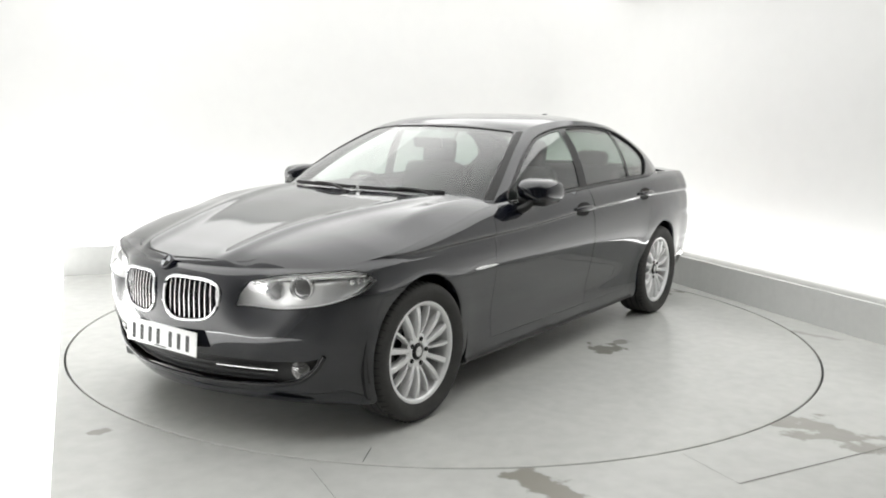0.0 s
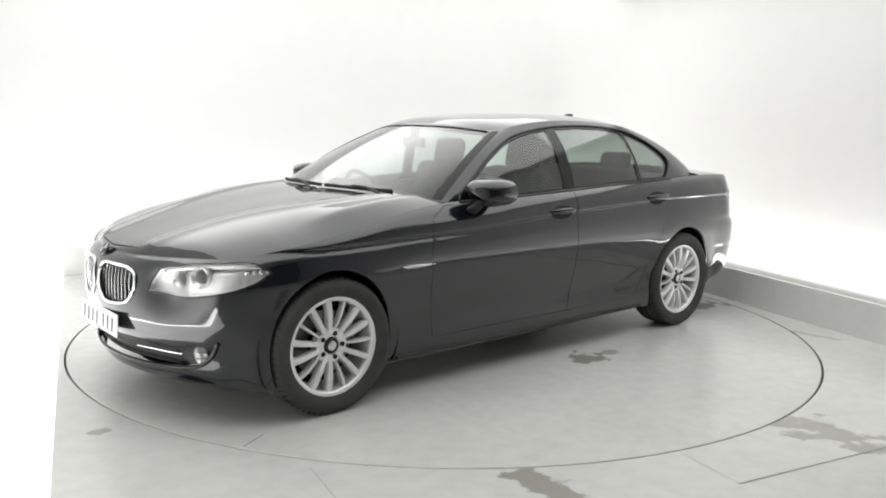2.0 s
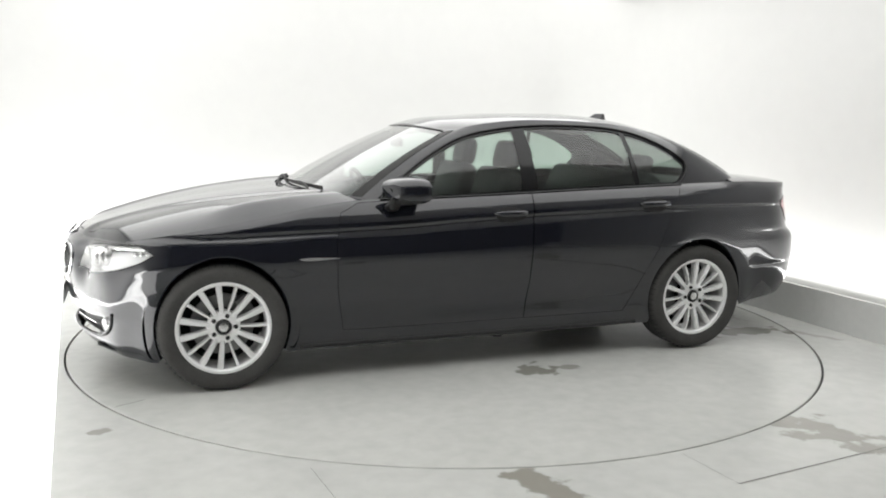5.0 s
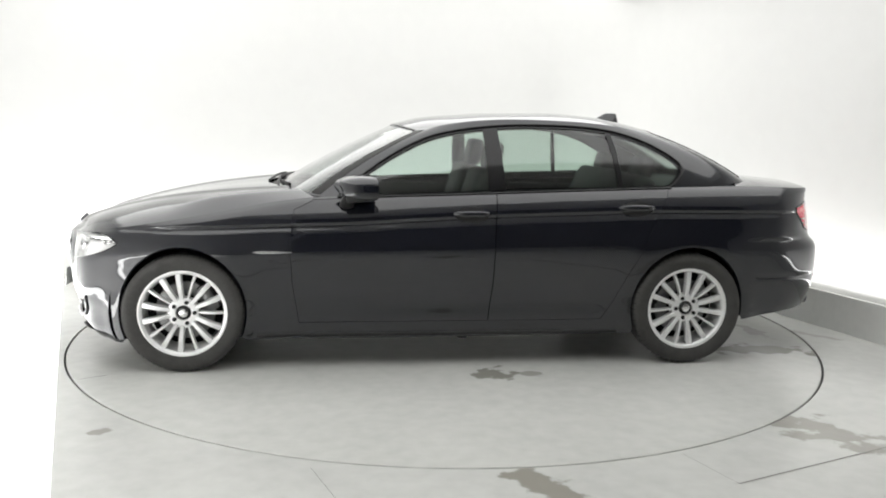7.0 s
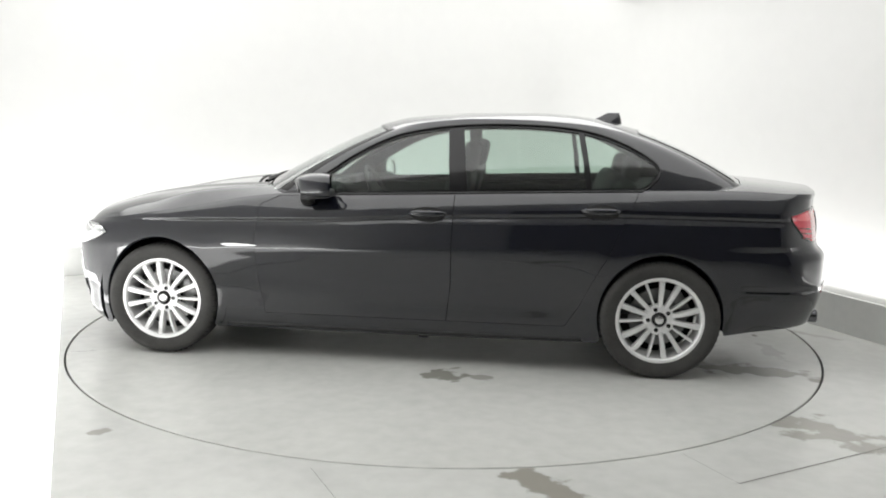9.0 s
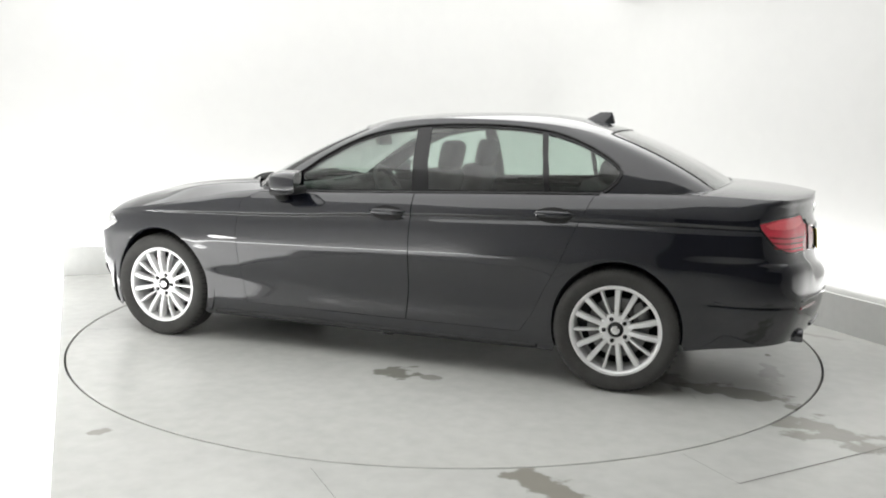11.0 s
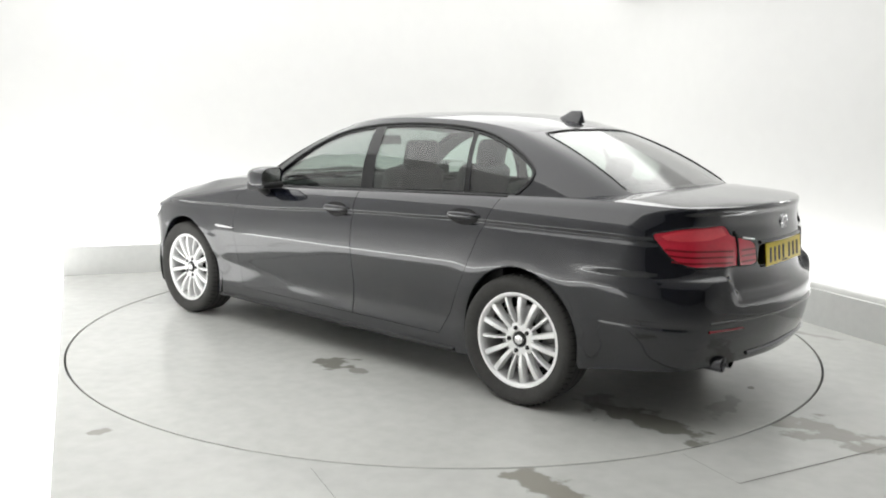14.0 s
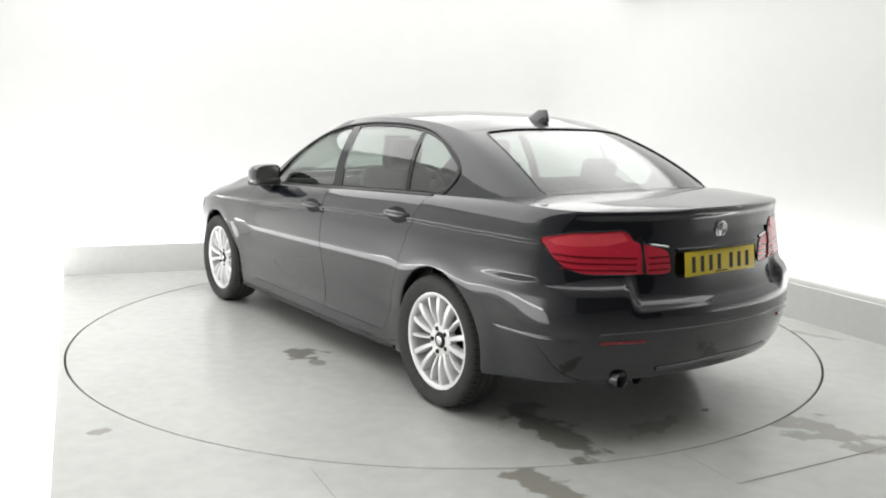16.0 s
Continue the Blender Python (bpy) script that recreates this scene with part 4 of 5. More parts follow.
def nose():
    # kidney grilles
    for f in (1, -1):
        g = new("kidney_grille")
        g.parent = car
        tagged(g, "upright black slatted grille half in a chrome frame")
        strip("grille_frame", KIDNEY, band, 0.008, M_CHROME, 0.004, True, f, g, label="polished chrome grille surround")
        skin("grille_backing", shrink(KIDNEY, -0.004), [], band, M_GAP, g, lift=-0.055, flip=f < 0)
        y0, y1 = 0.052, 0.34
        for k in range(10):
            y = y0 + (y1 - y0) * (k + 0.5) / 10
            p = float(p_of_y(y))
            zs = [z for z in np.linspace(0.50, 0.75, 60) if inside(KIDNEY, np.array([[p, z]]))[0]]
            if not zs:
                continue
            L = [(p, z) for z in np.linspace(zs[0], zs[-1], 10)]
            P = band(np.array([l[0] for l in L]), np.array([l[1] for l in L]))
            bm = bmesh.new()
            prev = None
            for q in P:
                ring = [bm.verts.new((q[0] + dx, (q[1] + dy) * f, q[2])) for dx, dy in ((-0.004, -0.0026), (-0.004, 0.0026), (-0.040, 0.002), (-0.040, -0.002))]
                if prev:
                    for i in range(4):
                        bm.faces.new((prev[i], prev[(i + 1) % 4], ring[(i + 1) % 4], ring[i]))
                else:
                    bm.faces.new(ring)
                prev = ring
            bm.faces.new(prev)
            part("grille_slat", bm, M_CHROME, g, angle=30)
        # headlamp
        h = new("headlight")
        h.parent = car
        tagged(h, "clear almond headlight with twin round lamps")
        skin("lamp_cover", shrink(HEADLIGHT, 0.002), [], band, M_LENS, h, lift=0.002, flip=f < 0, label="clear headlight lens")
        skin("lamp_housing", shrink(HEADLIGHT, -0.002), [], band, M_LAMPB, h, lift=-0.05, flip=f < 0)
        # housing wall
        P0, e = band(HEADLIGHT[:, 0], HEADLIGHT[:, 1]), HEADLIGHT
        bm = bmesh.new()
        n = len(e)
        c = P0.mean(0)
        a = [bm.verts.new((q[0], q[1] * f, q[2])) for q in P0]
        b = [bm.verts.new((q[0] - 0.06, (q[1] - 0.05) * f, q[2])) for q in P0]
        for i in range(n):
            bm.faces.new((a[i], a[(i + 1) % n], b[(i + 1) % n], b[i]))
        part("lamp_wall", bm, M_LAMPB, h)
        strip("lamp_seal", HEADLIGHT, band, 0.004, M_GLOSSB, 0.0, True, f, h)
        for y, z, r in ((0.572, 0.692, 0.046), (0.688, 0.712, 0.054)):
            q = band(p_of_y(y), np.array(z))
            bm = bmesh.new()
            lathe(bm, [(r * 0.62, 0.0), (r * 0.8, 0.012), (r * 0.95, 0.02), (r, 0.016), (r * 1.03, 0.0), (r * 0.98, -0.03)], 40)
            m = Matrix.Translation((q[0] - 0.045, (q[1] - 0.02) * f, q[2])) @ Matrix.Rotation(radians(-72 if f > 0 else -108), 4, "Z")
            bmesh.ops.transform(bm, matrix=m, verts=bm.verts[:])
            part("lamp_ring", bm, M_REFL, h, "silver light ring")
            bm = bmesh.new()
            bmesh.ops.create_uvsphere(bm, u_segments=24, v_segments=14, radius=r * 0.62)
            bmesh.ops.transform(bm, matrix=Matrix.Translation((q[0] - 0.05, (q[1] - 0.02) * f, q[2])), verts=bm.verts[:])
            part("projector_lens", bm, M_GLOSSB, h, "dark glass projector lens")
        # brow bar and outer indicator reflector
        L = np.vstack([facing([(0.47, 0.715), (0.54, 0.733), (0.62, 0.748)]), side([(1.98, 0.766), (1.89, 0.764)])])
        P = band(L[:, 0], L[:, 1]) + np.array([-0.03, -0.012, 0])
        part("light_brow", tube(bmesh.new(), spline(P * np.array([1, f, 1]), 20), 0.011, 8, False), M_REFL, h)
        for k in range(5):
            q = band(p_of_x(1.93 - 0.03 * k), np.array(0.735 + 0.002 * k))
            bm = bmesh.new()
            bmesh.ops.create_uvsphere(bm, u_segments=12, v_segments=8, radius=0.014)
            bmesh.ops.transform(bm, matrix=Matrix.Translation((q[0] - 0.02, (q[1] - 0.035) * f, q[2])), verts=bm.verts[:])
            part("indicator_reflector", bm, M_REFL, h)
        # fog lamp in the intake's corner
        fog = new("fog_light")
        fog.parent = car
        tagged(fog, "round clear fog light in a black bezel")
        q = band(p_of_y(0.68), np.array(0.348))
        m = Matrix.Translation((q[0] - 0.012, q[1] * f, q[2])) @ Matrix.Rotation(radians(-62 if f > 0 else -118), 4, "Z")
        for name, prof, mt in (("fog_reflector", [(0.001, -0.02), (0.02, -0.018), (0.036, 0.0), (0.041, 0.006), (0.044, 0.0), (0.044, -0.03)], M_REFL), ("fog_lens", [(0.001, 0.010), (0.02, 0.008), (0.037, 0.002)], M_LENS)):
            bm = bmesh.new()
            lathe(bm, prof, 32)
            bmesh.ops.transform(bm, matrix=m, verts=bm.verts[:])
            part(name, bm, mt, fog)
        bez = rounded(facing([(0.61, 0.285), (0.615, 0.385), (0.74, 0.392), (0.735, 0.35), (0.70, 0.30)]), 40)
        skin("fog_bezel", bez, [], band, M_BLACK, fog, step=(0.02, 0.02), lift=-0.02, flip=f < 0)
        # chrome blade and lower lip edge
        L = facing([(y, 0.338 + 0.004 * y) for y in np.linspace(0.30, 0.59, 16)])
        strip("intake_blade", L, band, 0.0045, M_CHROME, 0.0, False, f, label="thin chrome blade in the lower intake")
        L = facing([(y, z) for y, z in spline([(0.0, 0.262), (0.4, 0.262), (0.60, 0.275), (0.69, 0.30), (0.755, 0.36), (0.785, 0.42)], 40)])
        strip("splitter_edge", L, band, 0.010, M_GLOSSB, 0.002, False, f)
    skin("lower_intake", poly(facing([(0, 0.255), (0, 0.40), (0.78, 0.42), (0.74, 0.30), (0.6, 0.262)])), [], band, M_BLACK, car, lift=-0.045, mirror=True, label="black lower bumper intake")
    for z in (0.285, 0.31, 0.335, 0.36):
        for f in (1, -1):
            L = facing([(y, z) for y in np.linspace(0.0, 0.56, 20)])
            strip("intake_bar", L, band, 0.004, M_BLACK, -0.03, False, f)
    # badge, plate, washer cap
    bm = bmesh.new()
    lathe(bm, [(0.001, 0.006), (0.028, 0.005), (0.032, 0.006), (0.037, 0.004), (0.037, -0.006)], 36)
    bmesh.ops.transform(bm, matrix=Matrix.Translation((2.256, 0, 0.779)) @ Matrix.Rotation(radians(-90), 4, "Z") @ Matrix.Rotation(radians(40), 4, "X"), verts=bm.verts[:])
    b = part("bonnet_badge", bm, M_DCHROME, car, "round chrome bonnet badge")
    badge_face(b, Matrix.Translation((2.256, 0, 0.779)) @ Matrix.Rotation(radians(-90), 4, "Z") @ Matrix.Rotation(radians(40), 4, "X"), 0.027)
    plate("front_number_plate", Matrix.Translation((2.302, 0, 0.437)) @ Matrix.Rotation(radians(90), 4, "Z") @ Matrix.Rotation(radians(86), 4, "X"), M_WHITE, "white front number plate with dark bars")
    for f, ya, yb in ((1, 0.62, 0.05), (1, 0.02, -0.56)):
        wpr = new("wiper")
        wpr.parent = car
        A = [cabin(np.array(abs(y) * 2.45), np.array(0.03 + 0.03 * abs(y)))[()] * np.array([1, 1 if y > 0 else -1, 1]) + np.array([0.012, 0, 0.012]) for y in np.linspace(ya, yb, 12)]
        part("wiper_blade", tube(bmesh.new(), A, 0.007, 6, False, 1.6), M_BLACK, wpr)
        B = [tuple(A[0] + np.array([0.07, 0.0, -0.02])), tuple(A[3] + np.array([0.035, 0, 0.008])), tuple(A[6] + np.array([0.008, 0, 0.012]))]
        part("wiper_arm", tube(bmesh.new(), spline(B, 14), 0.008, 6), M_BLACK, wpr)
    # dark cowl under the glass
    bm = bmesh.new()
    rows = []
    for q in np.linspace(0, 2.2, 30):
        a = cabin(np.array(q), np.array(0.03))
        rows.append((a + np.array([0.06, 0, -0.022]), a + np.array([-0.03, 0, -0.012])))
    for f in (1, -1):
        vv = [[bm.verts.new((p[0], p[1] * f, p[2])) for p in r] for r in rows]
        for a, b in zip(vv, vv[1:]):
            bm.faces.new((a[0], a[1], b[1], b[0]))
    part("cowl", bm, M_BLACK, car)


def plate(name, m, material, label):
    """A number plate: a rounded sheet with plain bars for its characters."""
    p = new(name)
    p.parent = car
    p.matrix_local = m
    tagged(p, label)
    boxed("plate_sheet", Matrix.Identity(4), (0.52, 0.111, 0.006), material, p, 0.0025)
    x = -0.225
    for i in range(7):
        boxed("plate_bar", Matrix.Translation((x + 0.022, -0.004, 0.0035)), (0.024, 0.072, 0.002), M_INK, p)
        x += 0.062 + (0.028 if i == 3 else 0)
    boxed("plate_bar", Matrix.Translation((0, -0.047, 0.0035)), (0.09, 0.006, 0.001), M_INK, p)


# ---- tail ----
def tail():
    for f in (1, -1):
        t = new("tail_light")
        t.parent = car
        tagged(t, "wraparound red tail light with three light bars")
        skin("tail_lens", shrink(TAIL, 0.003), [], band, M_RED, t, lift=0.003, flip=f < 0, step=(0.02, 0.015))
        split = facing([(0.50, 0.95), (0.475, 0.79)], True)
        strip("tail_split", np.stack([np.linspace(split[0, 0], split[1, 0], 12), np.linspace(split[0, 1], split[1, 1], 12)], 1), band, 0.006, M_GLOSSB, 0.003, False, f, t)
        strip("tail_seal", TAIL, band, 0.005, M_GLOSSB, 0.0, True, f, t)
        upper = np.vstack([side([(-2.212, 0.939), (-2.25, 0.951), (-2.31, 0.963)]), facing([(0.66, 0.969), (0.585, 0.970), (0.556, 0.935), (0.66, 0.916)], True), side([(-2.31, 0.914), (-2.24, 0.922)])])
        skin("upper_lens", poly(upper), [], band, M_REDL, t, step=(0.02, 0.015), lift=0.0045, flip=f < 0, label="paler red upper lens")
        for k, z in enumerate((0.872, 0.845, 0.818)):
            a = np.vstack([side([(-2.235 - 0.015 * k, z + 0.008), (-2.32, z)]), facing([(0.66, z - 0.006), (0.52, z - 0.012)], True)])
            b = facing([(0.46, z - 0.012), (0.35, z - 0.01)], True)
            for line in (spline(a, 20), spline(b, 8)):
                loop = np.vstack([line + [0, 0.004], line[::-1] - [0, 0.004]])
                skin("light_bar", loop, [], band, M_REDD, t, step=(0.02, 0.01), lift=0.0045, flip=f < 0, label="darker red light bar")
        b = facing([(0.45, 0.918), (0.36, 0.905)], True)
        strip("reverse_lamp", spline(b, 8), band, 0.009, M_REFL, 0.001, False, f, t, 0.7, "clear reversing lamp strip")
        strip("lamp_gap", facing([(0.488, z) for z in np.linspace(0.795, 0.935, 8)], True), band, 0.005, M_GAP, 0.004, False, f, t)
        # bumper reflector, lower blade, exhaust
        L = facing([(y, 0.507) for y in np.linspace(0.50, 0.70, 12)], True)
        strip("bumper_reflector", L, band, 0.008, M_REDD, 0.0, False, f, None, 1.0, "narrow dark red bumper reflector")
        L = facing([(y, 0.385 - 0.04 * y) for y in np.linspace(0.0, 0.42, 20)], True)
        strip("diffuser_blade", L, band, 0.012, M_DCHROME, 0.0, False, f)
        L = np.vstack([facing([(0.70, 0.545), (0.5, 0.548), (0.3, 0.55), (0.1, 0.552), (0.0, 0.552)], True)])
        strip("bumper_crease", spline(L, 50), band, 0.006, M_PAINT, 0.0, False, f)
    for y in (0.475, 0.572):
        e = new("exhaust_tip")
        e.parent = car
        tagged(e, "round dark chrome exhaust tip")
        bm = bmesh.new()
        lathe(bm, [(0.030, 0.10), (0.035, 0.09), (0.038, 0.0), (0.036, -0.004), (0.033, 0.0), (0.031, 0.08)], 36)
        bmesh.ops.transform(bm, matrix=Matrix.Translation((-2.425, y, 0.334)) @ Matrix.Rotation(radians(-90), 4, "Z"), verts=bm.verts[:])
        part("pipe", bm, M_DCHROME, e)
        bm = bmesh.new()
        lathe(bm, [(0.001, 0.06), (0.031, 0.06)], 24)
        bmesh.ops.transform(bm, matrix=Matrix.Translation((-2.425, y, 0.334)) @ Matrix.Rotation(radians(-90), 4, "Z"), verts=bm.verts[:])
        part("pipe_inside", bm, M_GAP, e)
    skin("plate_recess", poly(facing([(0, 0.755), (0.335, 0.755), (0.345, 0.80), (0.325, 0.895), (0, 0.90)], True)), [], band, M_PAINT, car, lift=-0.022, mirror=True)
    plate("rear_number_plate", Matrix.Translation((-2.482, 0, 0.822)) @ Matrix.Rotation(radians(-90), 4, "Z") @ Matrix.Rotation(radians(84), 4, "X"), M_YELLOW, "yellow rear number plate with dark bars")
    L = facing([(y, 0.888) for y in np.linspace(-0.0, 0.31, 16)], True)
    for f in (1, -1):
        strip("boot_handle_trim", L, band, 0.009, M_GLOSSB, 0.002, False, f)
    bm = bmesh.new()
    lathe(bm, [(0.001, 0.006), (0.03, 0.005), (0.034, 0.007), (0.041, 0.004), (0.041, -0.01)], 36)
    bmesh.ops.transform(bm, matrix=Matrix.Translation((-2.470, 0, 0.965)) @ Matrix.Rotation(radians(90), 4, "Z") @ Matrix.Rotation(radians(-6), 4, "X"), verts=bm.verts[:])
    b = part("boot_badge", bm, M_CHROME, car, "round chrome boot badge")
    badge_face(b, Matrix.Translation((-2.470, 0, 0.965)) @ Matrix.Rotation(radians(90), 4, "Z") @ Matrix.Rotation(radians(-6), 4, "X"), 0.029)
    # aerial fin
    bm = bmesh.new()
    rows = []
    for z, x0, x1, w in ((0.0, -1.07, -1.30, 0.034), (0.025, -1.11, -1.296, 0.026), (0.05, -1.165, -1.288, 0.016), (0.072, -1.205, -1.28, 0.006)):
        rows.append([bm.verts.new((x0 + (x1 - x0) * (0.5 - 0.5 * math.cos(a)), w * math.sin(a), 1.437 + z)) for a in np.linspace(0, math.tau, 20, endpoint=False)])
    for a, b in zip(rows, rows[1:]):
        for i in range(20):
            bm.faces.new((a[i], a[(i + 1) % 20], b[(i + 1) % 20], b[i]))
    bm.faces.new(rows[-1])
    part("aerial_fin", bm, M_PAINT, car)


# ---- sides ----
def flanks():
    for f in (1, -1):
        for name, xc, z in (("front", -0.150, 0.908), ("rear", -1.130, 0.947)):
            door = [o for o in car.children if o.name.startswith(name + "_door")][0 if f > 0 else 1]
            q = band(p_of_x(xc), np.array(z))
            # flat black patch painted for the shade in the handle's dished cup
            cup = rounded([(xc + 0.100 * math.cos(a), z - 0.004 + 0.043 * math.sin(a)) for a in np.linspace(0, math.tau, 16, endpoint=False)], 40)
            skin("handle_cup", side(cup), [], band, M_GAP, door, step=(0.02, 0.015), lift=0.0015, flip=f < 0)
            bm = bmesh.new()
            rows = []
            for t in np.linspace(-1, 1, 21):
                b = band(p_of_x(xc + 0.112 * t), np.array(z + 0.005))
                w = max(1 - abs(t) ** 3, 0.03) ** 0.5
                lift = 0.004 + 0.028 * (1 - t ** 4)
                rows.append([bm.verts.new((b[0], (b[1] + lift + 0.010 * w * math.cos(k)) * f, b[2] + 0.019 * w * math.sin(k))) for k in np.linspace(0, math.tau, 12, endpoint=False)])
            for ra, rb in zip(rows, rows[1:]):
                for k in range(12):
                    bm.faces.new((ra[k], ra[(k + 1) % 12], rb[(k + 1) % 12], rb[k]))
            part("handle", bm, M_PAINT, door, "body-coloured pull handle", angle=80)
        # side repeater
        L = [(0.865, 0.692), (0.92, 0.697), (1.05, 0.700), (1.09, 0.694), (1.06, 0.685), (0.94, 0.686)]
        skin("side_repeater", side(rounded(L, 40)), [], band, M_REFL, car, step=(0.02, 0.01), lift=0.004, flip=f < 0, label="clear chrome-edged side repeater")
        # sill strip
        L = side([(x, 0.20) for x in np.linspace(1.08, -1.05, 40)])
        strip("sill_trim", L, band, 0.014, M_BLACK, -0.002, False, f)
        # mirror
        mr = new("door_mirror")
        mr.parent = car
        tagged(mr, "black door mirror with glossy upper cap")
        bm = bmesh.new()
        n, rows = 28, []
        for k, (x, sy, sz, dy) in enumerate(((0.615, 0.025, 0.018, 0.0), (0.605, 0.06, 0.035, 0.0), (0.575, 0.085, 0.052, 0.0), (0.53, 0.098, 0.062, 0.0), (0.48, 0.104, 0.066, 0.0), (0.43, 0.103, 0.065, 0.0), (0.41, 0.098, 0.061, 0.0))):
            rows.append([bm.verts.new((x + 0.02 * math.cos(a) * -1, (0.945 + sy * math.copysign(abs(math.cos(a)) ** 0.55, math.cos(a))) * f, 1.062 + sz * math.copysign(abs(math.sin(a)) ** 0.6, math.sin(a)) - 0.012 * math.cos(a))) for a in np.linspace(0, math.tau, n, endpoint=False)])
        for a, b in zip(rows, rows[1:]):
            for i in range(n):
                bm.faces.new((a[i], a[(i + 1) % n], b[(i + 1) % n], b[i]))
        bm.faces.new(rows[0])
        part("mirror_cap", bm, M_PAINT, mr, angle=60)
        boxed("mirror_base", pose(0.488, 0.938 * f, 1.008, 0, 4, 0), (0.165, 0.185, 0.046), M_BLACK, mr, 0.018)
        bm = bmesh.new()
        ring = [bm.verts.new((0.418 + 0.02 * math.cos(a) * -1, (0.945 + 0.092 * math.copysign(abs(math.cos(a)) ** 0.55, math.cos(a))) * f, 1.062 + 0.056 * math.copysign(abs(math.sin(a)) ** 0.6, math.sin(a)) - 0.012 * math.cos(a))) for a in np.linspace(0, math.tau, n, endpoint=False)]
        bm.faces.new(ring)
        part("mirror_glass", bm, M_MIRROR, mr)
        P = [(0.56, 0.84 * f, 0.945), (0.565, 0.885 * f, 0.962), (0.555, 0.915 * f, 0.99), (0.545, 0.93 * f, 1.02)]
        part("mirror_foot", tube(bmesh.new(), spline(P, 10), 0.042, 12, False, 0.6), M_BLACK, mr)


# ---- wheels ----
def spoke(bm, a, w0, w1, r0, r1, y0, y1, d):
    """One tapered, crowned spoke of the rim towards the angle a."""
    rows = []
    for t in np.linspace(0, 1, 7):
        r = r0 + (r1 - r0) * t
        w = (w0 + (w1 - w0) * t) / 2
        y = y0 + (y1 - y0) * t + 0.012 * math.sin(math.pi * t)
        ring = []
        for s, dy in ((-1.0, -d), (-1.0, -0.006), (-0.72, 0.0), (0.72, 0.0), (1.0, -0.006), (1.0, -d)):
            px, pz = r, w * s
            ring.append(bm.verts.new((px * math.cos(a) - pz * math.sin(a), y + dy, px * math.sin(a) + pz * math.cos(a))))
        rows.append(ring)
    for p, q in zip(rows, rows[1:]):
        for i in range(5):
            bm.faces.new((p[i], p[i + 1], q[i + 1], q[i]))


def wheel(x, y, phase):
    """A wheel facing +y; the right-hand ones are turned round."""
    w = new("wheel")
    w.parent = car
    tagged(w, "silver multi-spoke alloy wheel with low-profile tyre")
    R, rr = 0.338, 0.244
    bm = bmesh.new()
    prof = [(rr - 0.006, 0.085), (rr + 0.004, 0.094), (rr + 0.02, 0.106), (0.295, 0.118), (0.315, 0.115), (0.328, 0.104), (0.335, 0.088), (0.338, 0.06), (0.338, 0.0), (0.338, -0.06), (0.335, -0.088), (0.328, -0.104), (0.30, -0.116), (rr + 0.01, -0.10), (rr - 0.006, -0.085)]
    lathe(bm, prof, 96)
    part("tyre", bm, M_RUBBER, w, angle=60)
    # shoulder blocks and grooves
    for k in range(3):
        bm = bmesh.new()
        yy = -0.045 + 0.045 * k
        lathe(bm, [(0.3385, yy - 0.005), (0.3388, yy), (0.3385, yy + 0.005)], 72)
        part("tread_groove", bm, M_GAP, w)
    bm = bmesh.new()
    n = 60
    for k in range(n):
        a = math.tau * k / n
        m = Matrix.Rotation(-a, 4, "Y") @ Matrix.Translation((0.334, 0.086, 0))
        box(bm, m @ Matrix.Rotation(radians(28), 4, "Z"), 0.006, 0.034, 0.004)
    tagged(part("tread_pattern", bm, M_GAP, w, smooth=False), kind="stuff")
    rim = new("rim")
    rim.parent = w
    bm = bmesh.new()
    lathe(bm, [(rr - 0.012, -0.09), (rr - 0.020, -0.04), (rr - 0.026, 0.04), (rr - 0.020, 0.062), (rr - 0.020, 0.078), (rr - 0.015, 0.089), (rr - 0.004, 0.095), (rr + 0.004, 0.094), (rr + 0.006, 0.088)], 96)
    part("barrel", bm, M_ALLOY, rim, angle=50)
    bm = bmesh.new()
    for g in range(5):
        c = radians(phase + 72 * g)
        spoke(bm, c - radians(23.5), 0.022, 0.032, 0.060, rr - 0.016, 0.066, 0.083, 0.045)
        spoke(bm, c, 0.012, 0.017, 0.078, rr - 0.016, 0.060, 0.080, 0.035)
        spoke(bm, c + radians(23.5), 0.022, 0.032, 0.060, rr - 0.016, 0.066, 0.083, 0.045)
    part("spokes", bm, M_ALLOY, rim, angle=35)
    bm = bmesh.new()
    lathe(bm, [(0.040, 0.052), (0.044, 0.066), (0.070, 0.070), (0.088, 0.064), (0.092, 0.03)], 60)
    part("hub", bm, M_ALLOY, rim, angle=40)
    for g in range(5):
        a = radians(phase + 72 * g)
        bm = bmesh.new()
        lathe(bm, [(0.0120, -0.01), (0.0115, 0.0), (0.001, 0.0005)], 18)
        bmesh.ops.transform(bm, matrix=Matrix.Translation((0.062 * math.cos(a), 0.0735, 0.062 * math.sin(a))), verts=bm.verts[:])
        part("bolt_hole", bm, M_GAP, rim)
    cap = bmesh.new()
    lathe(cap, [(0.001, 0.0765), (0.018, 0.0762), (0.024, 0.0745)], 32)
    part("centre_cap", cap, M_REFL, rim, "round centre cap")
    cap = bmesh.new()
    lathe(cap, [(0.023, 0.0735), (0.028, 0.0755), (0.035, 0.072), (0.041, 0.060)], 32)
    part("cap_ring", cap, M_INK, rim, "black centre cap ring")
    bm = bmesh.new()
    lathe(bm, [(0.09, -0.01), (0.165, -0.01), (0.168, -0.02), (0.165, -0.036), (0.09, -0.036)], 64)
    part("brake_disc", bm, M_DISC, w)
    # black disc added behind the spokes in place of the wheel's inner shade
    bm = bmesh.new()
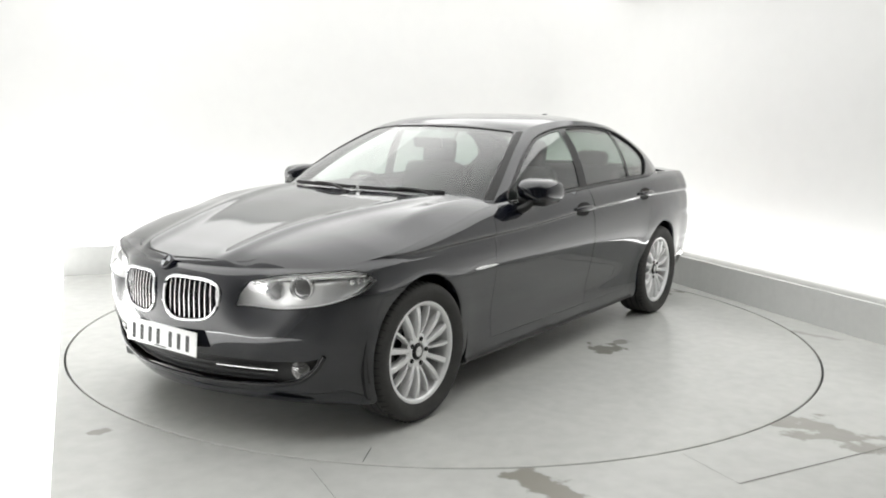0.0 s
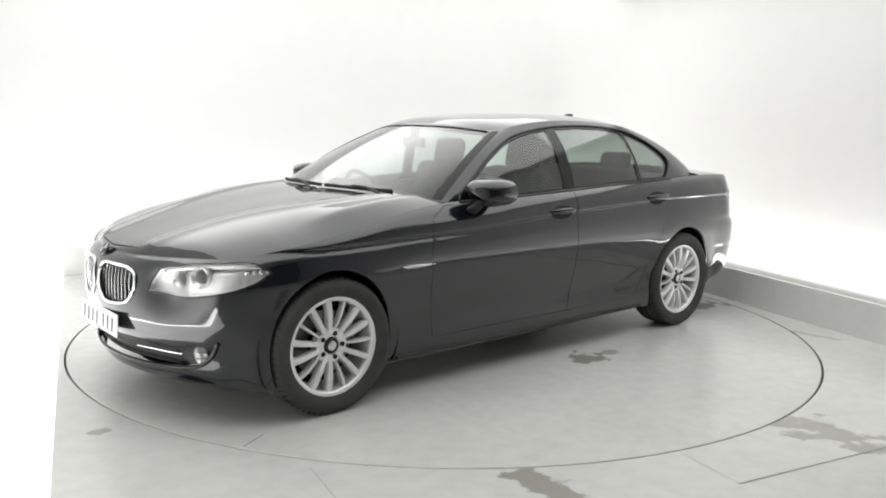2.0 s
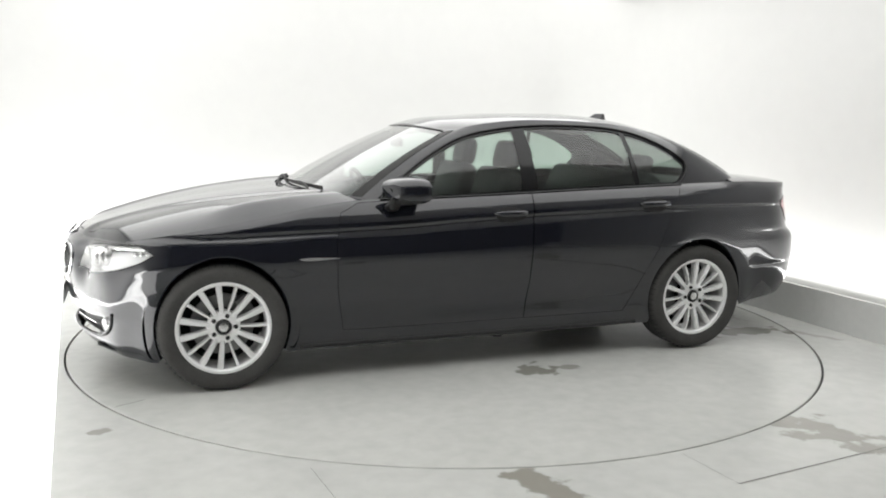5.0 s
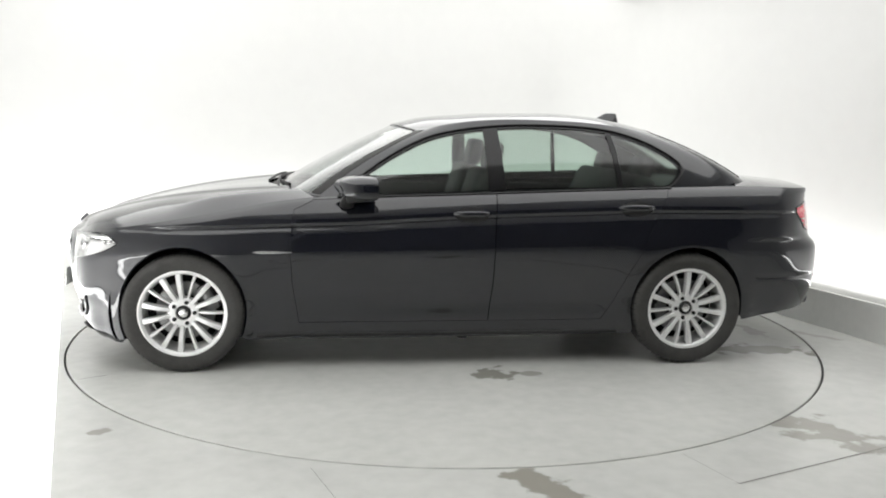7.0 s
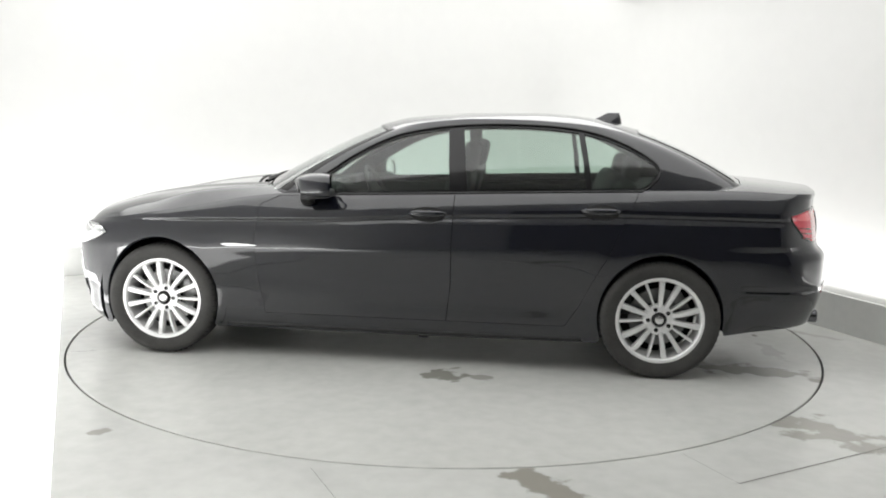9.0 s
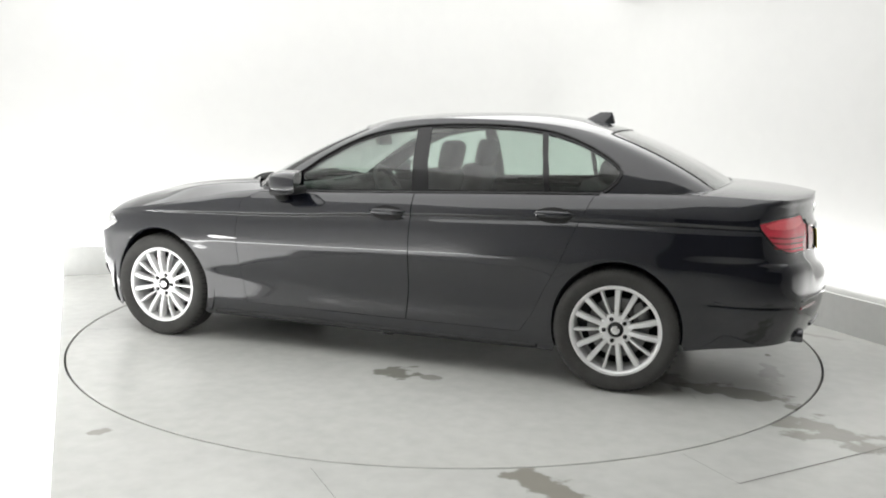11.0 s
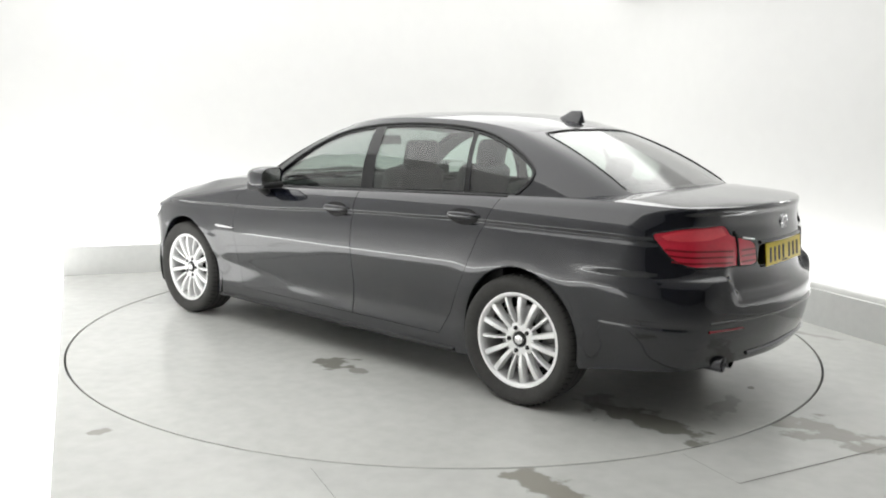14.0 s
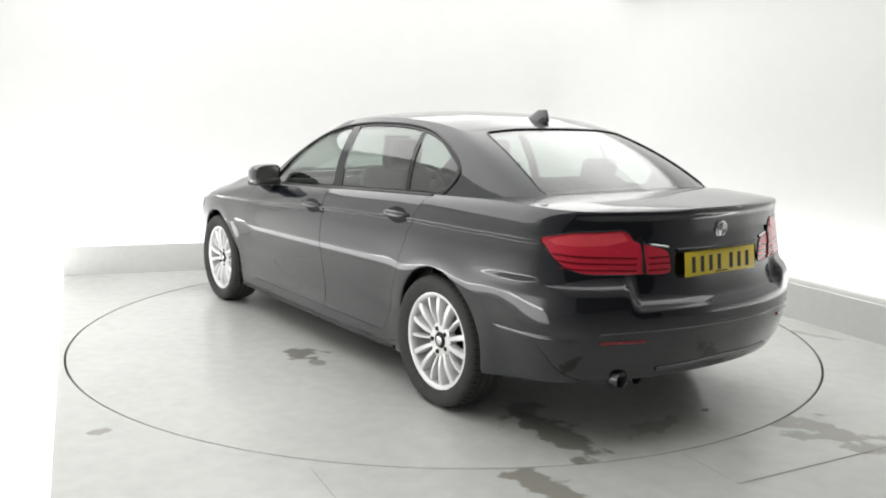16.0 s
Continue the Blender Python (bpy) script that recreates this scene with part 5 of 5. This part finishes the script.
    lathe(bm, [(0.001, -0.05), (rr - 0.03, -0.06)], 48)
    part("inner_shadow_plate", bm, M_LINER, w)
    bm = bmesh.new()
    a0 = radians(150)
    box(bm, Matrix.Rotation(-a0, 4, "Y") @ Matrix.Translation((0.15, -0.02, 0)), 0.07, 0.07, 0.16, 0.015)
    part("brake_caliper", bm, M_DISC, w)
    w.matrix_local = Matrix.Translation((x, y, 0.338)) @ Matrix.Rotation(0 if y > 0 else math.pi, 4, "Z")


# ---- cabin ----
def seat(x, y, wide=0.5, label="black leather front seat with headrest"):
    s = new("seat")
    s.parent = car
    tagged(s, label)
    bm = box(bmesh.new(), pose(x, y, 0.52, 0, -8, 0), 0.5, wide, 0.16, 0.05, 3)
    part("cushion", bm, M_LEATHER, s)
    bm = box(bmesh.new(), pose(x - 0.32, y, 0.83, 0, -17, 0), 0.15, wide * 0.98, 0.66, 0.06, 3)
    part("backrest", bm, M_LEATHER, s)
    bm = box(bmesh.new(), pose(x - 0.455, y, 1.225, 0, -12, 0), 0.10, 0.27, 0.19, 0.045, 3)
    part("headrest", bm, M_LEATHER, s)
    for d in (-0.06, 0.06):
        part("headrest_post", tube(bmesh.new(), [(x - 0.41, y + d, 1.06), (x - 0.44, y + d, 1.16)], 0.007), M_CHROME, s)


def interior():
    for y in (0.37, -0.37):
        seat(0.10, y)
    b = new("rear_bench")
    b.parent = car
    part("cushion", box(bmesh.new(), pose(-0.82, 0, 0.55, 0, -8, 0), 0.5, 1.32, 0.16, 0.05, 3), M_LEATHER, b)
    part("backrest", box(bmesh.new(), pose(-1.18, 0, 0.84, 0, -25, 0), 0.16, 1.32, 0.60, 0.06, 3), M_LEATHER, b)
    for y in (0.38, -0.38):
        part("headrest", box(bmesh.new(), pose(-1.34, y, 1.16, 0, -14, 0), 0.10, 0.25, 0.15, 0.045, 3), M_LEATHER, b)
    boxed("parcel_shelf", pose(-1.62, 0, 1.045, 0, 1, 0), (0.52, 1.22, 0.03), M_CABIN, car, 0.01)
    boxed("cabin_floor", pose(-0.2, 0, 0.33), (2.3, 1.5, 0.05), M_CABIN, car)
    boxed("centre_console", pose(0.15, 0, 0.55), (0.9, 0.24, 0.34), M_CABIN, car, 0.03)
    bm = box(bmesh.new(), pose(0.76, 0, 0.93, 0, 6, 0), 0.46, 1.46, 0.14, 0.05, 3)
    part("dashboard", bm, M_CABIN, car)
    boxed("instrument_hood", pose(0.60, -0.37, 1.01, 0, 8, 0), (0.18, 0.36, 0.06), M_CABIN, car, 0.025)
    boxed("display", pose(0.60, 0.02, 0.99, 0, -20, 0), (0.02, 0.26, 0.10), M_SCREEN, car, 0.008)
    sw = new("steering_wheel")
    sw.parent = car
    sw.matrix_local = pose(0.40, -0.37, 0.93, 0, -64, 0)
    a = [(0.185 * math.cos(t), 0.185 * math.sin(t), 0) for t in np.linspace(0, math.tau, 40, endpoint=False)]
    part("wheel_rim", tube(bmesh.new(), a, 0.016, 10, True), M_LEATHER, sw)
    part("wheel_boss", box(bmesh.new(), pose(0, 0, -0.02), 0.14, 0.17, 0.05, 0.02), M_CABIN, sw)
    for t in (0, 90, 180):
        part("wheel_spoke", box(bmesh.new(), pose(0.11 * math.cos(radians(t + 90)), 0.11 * math.sin(radians(t + 90)), -0.01, 0, 0, t + 90), 0.14, 0.035, 0.015, 0.006), M_CABIN, sw)
    # inner door cards and headliner
    for f in (1, -1):
        boxed("door_card", pose(-0.28, 0.80 * f, 0.66), (2.1, 0.03, 0.62), M_CABIN, car, 0.01)
    boxed("inner_mirror", pose(0.28, 0.0, 1.30, 0, 10, 0), (0.03, 0.22, 0.065), M_BLACK, car, 0.012)
    bm = bmesh.new()
    rows = []
    for q in np.linspace(0.3, QMAX - 0.3, 60):
        a = cabin(np.array(q), np.array(0.97))
        rows.append([bm.verts.new((a[0], a[1] * k * 0.97, a[2] - 0.03 + 0.035 * (1 - k * k))) for k in np.linspace(-1, 1, 9)])
    for a, b in zip(rows, rows[1:]):
        for j in range(8):
            bm.faces.new((a[j], a[j + 1], b[j + 1], b[j]))
    part("headliner", bm, M_HEADLINER, car)
    # pillar linings
    for f in (1, -1):
        loop = cabin_side(shrink(DLO, 0.0))
        skin("pillar_lining", np.vstack([[(q, 0.02) for q in np.linspace(2.1, 9.0, 90)], [(q, 0.97) for q in np.linspace(9.0, 2.1, 90)]]), [loop], cabin, M_CABIN, car, step=(0.1, 0.08), lift=-0.03, flip=f < 0)


M_HEADLINER = mat("grey_headliner", (0.25, 0.25, 0.24), 0.95, vary=0.05, scale=20)
roof()
shoulders()
glazing()
underbody()
nose()
tail()
flanks()
for wx, wy, ph in ((AXLE, 0.795, 36), (-AXLE, 0.805, -4), (AXLE, -0.795, 10), (-AXLE, -0.805, 50)):
    wheel(wx, wy, ph)
interior()


# ---- what moves: the plate turns steadily, the car stands on it ----
def motions():
    turns = [(0.0, 234.37), (0.5, 231.87), (1.0, 228.4), (1.5, 224.98), (2.0, 221.29), (2.5, 217.87), (3.0, 214.27), (3.5, 210.91), (4.0, 207.28), (6.5, 190.64), (7.0, 187.3), (7.5, 183.85), (8.0, 180.4), (8.5, 177.0), (9.0, 173.4), (11.5, 156.94), (12.0, 153.65), (12.5, 150.26), (13.0, 146.91), (13.5, 143.62), (14.0, 140.2), (14.5, 136.85), (15.0, 133.34), (15.5, 129.85), (16.0, 126.3)]
    rows_t, rows_c = [], []
    for t, a in turns:
        turn = Matrix.Rotation(radians(a), 4, "Z")
        rows_t.append((t, turn))
        rows_c.append((t, turn @ Matrix.Translation((0.1332, 0.1457, 0.0))))
    walk(turntable_ob, rows_t)
    walk(car, rows_c)


motions()
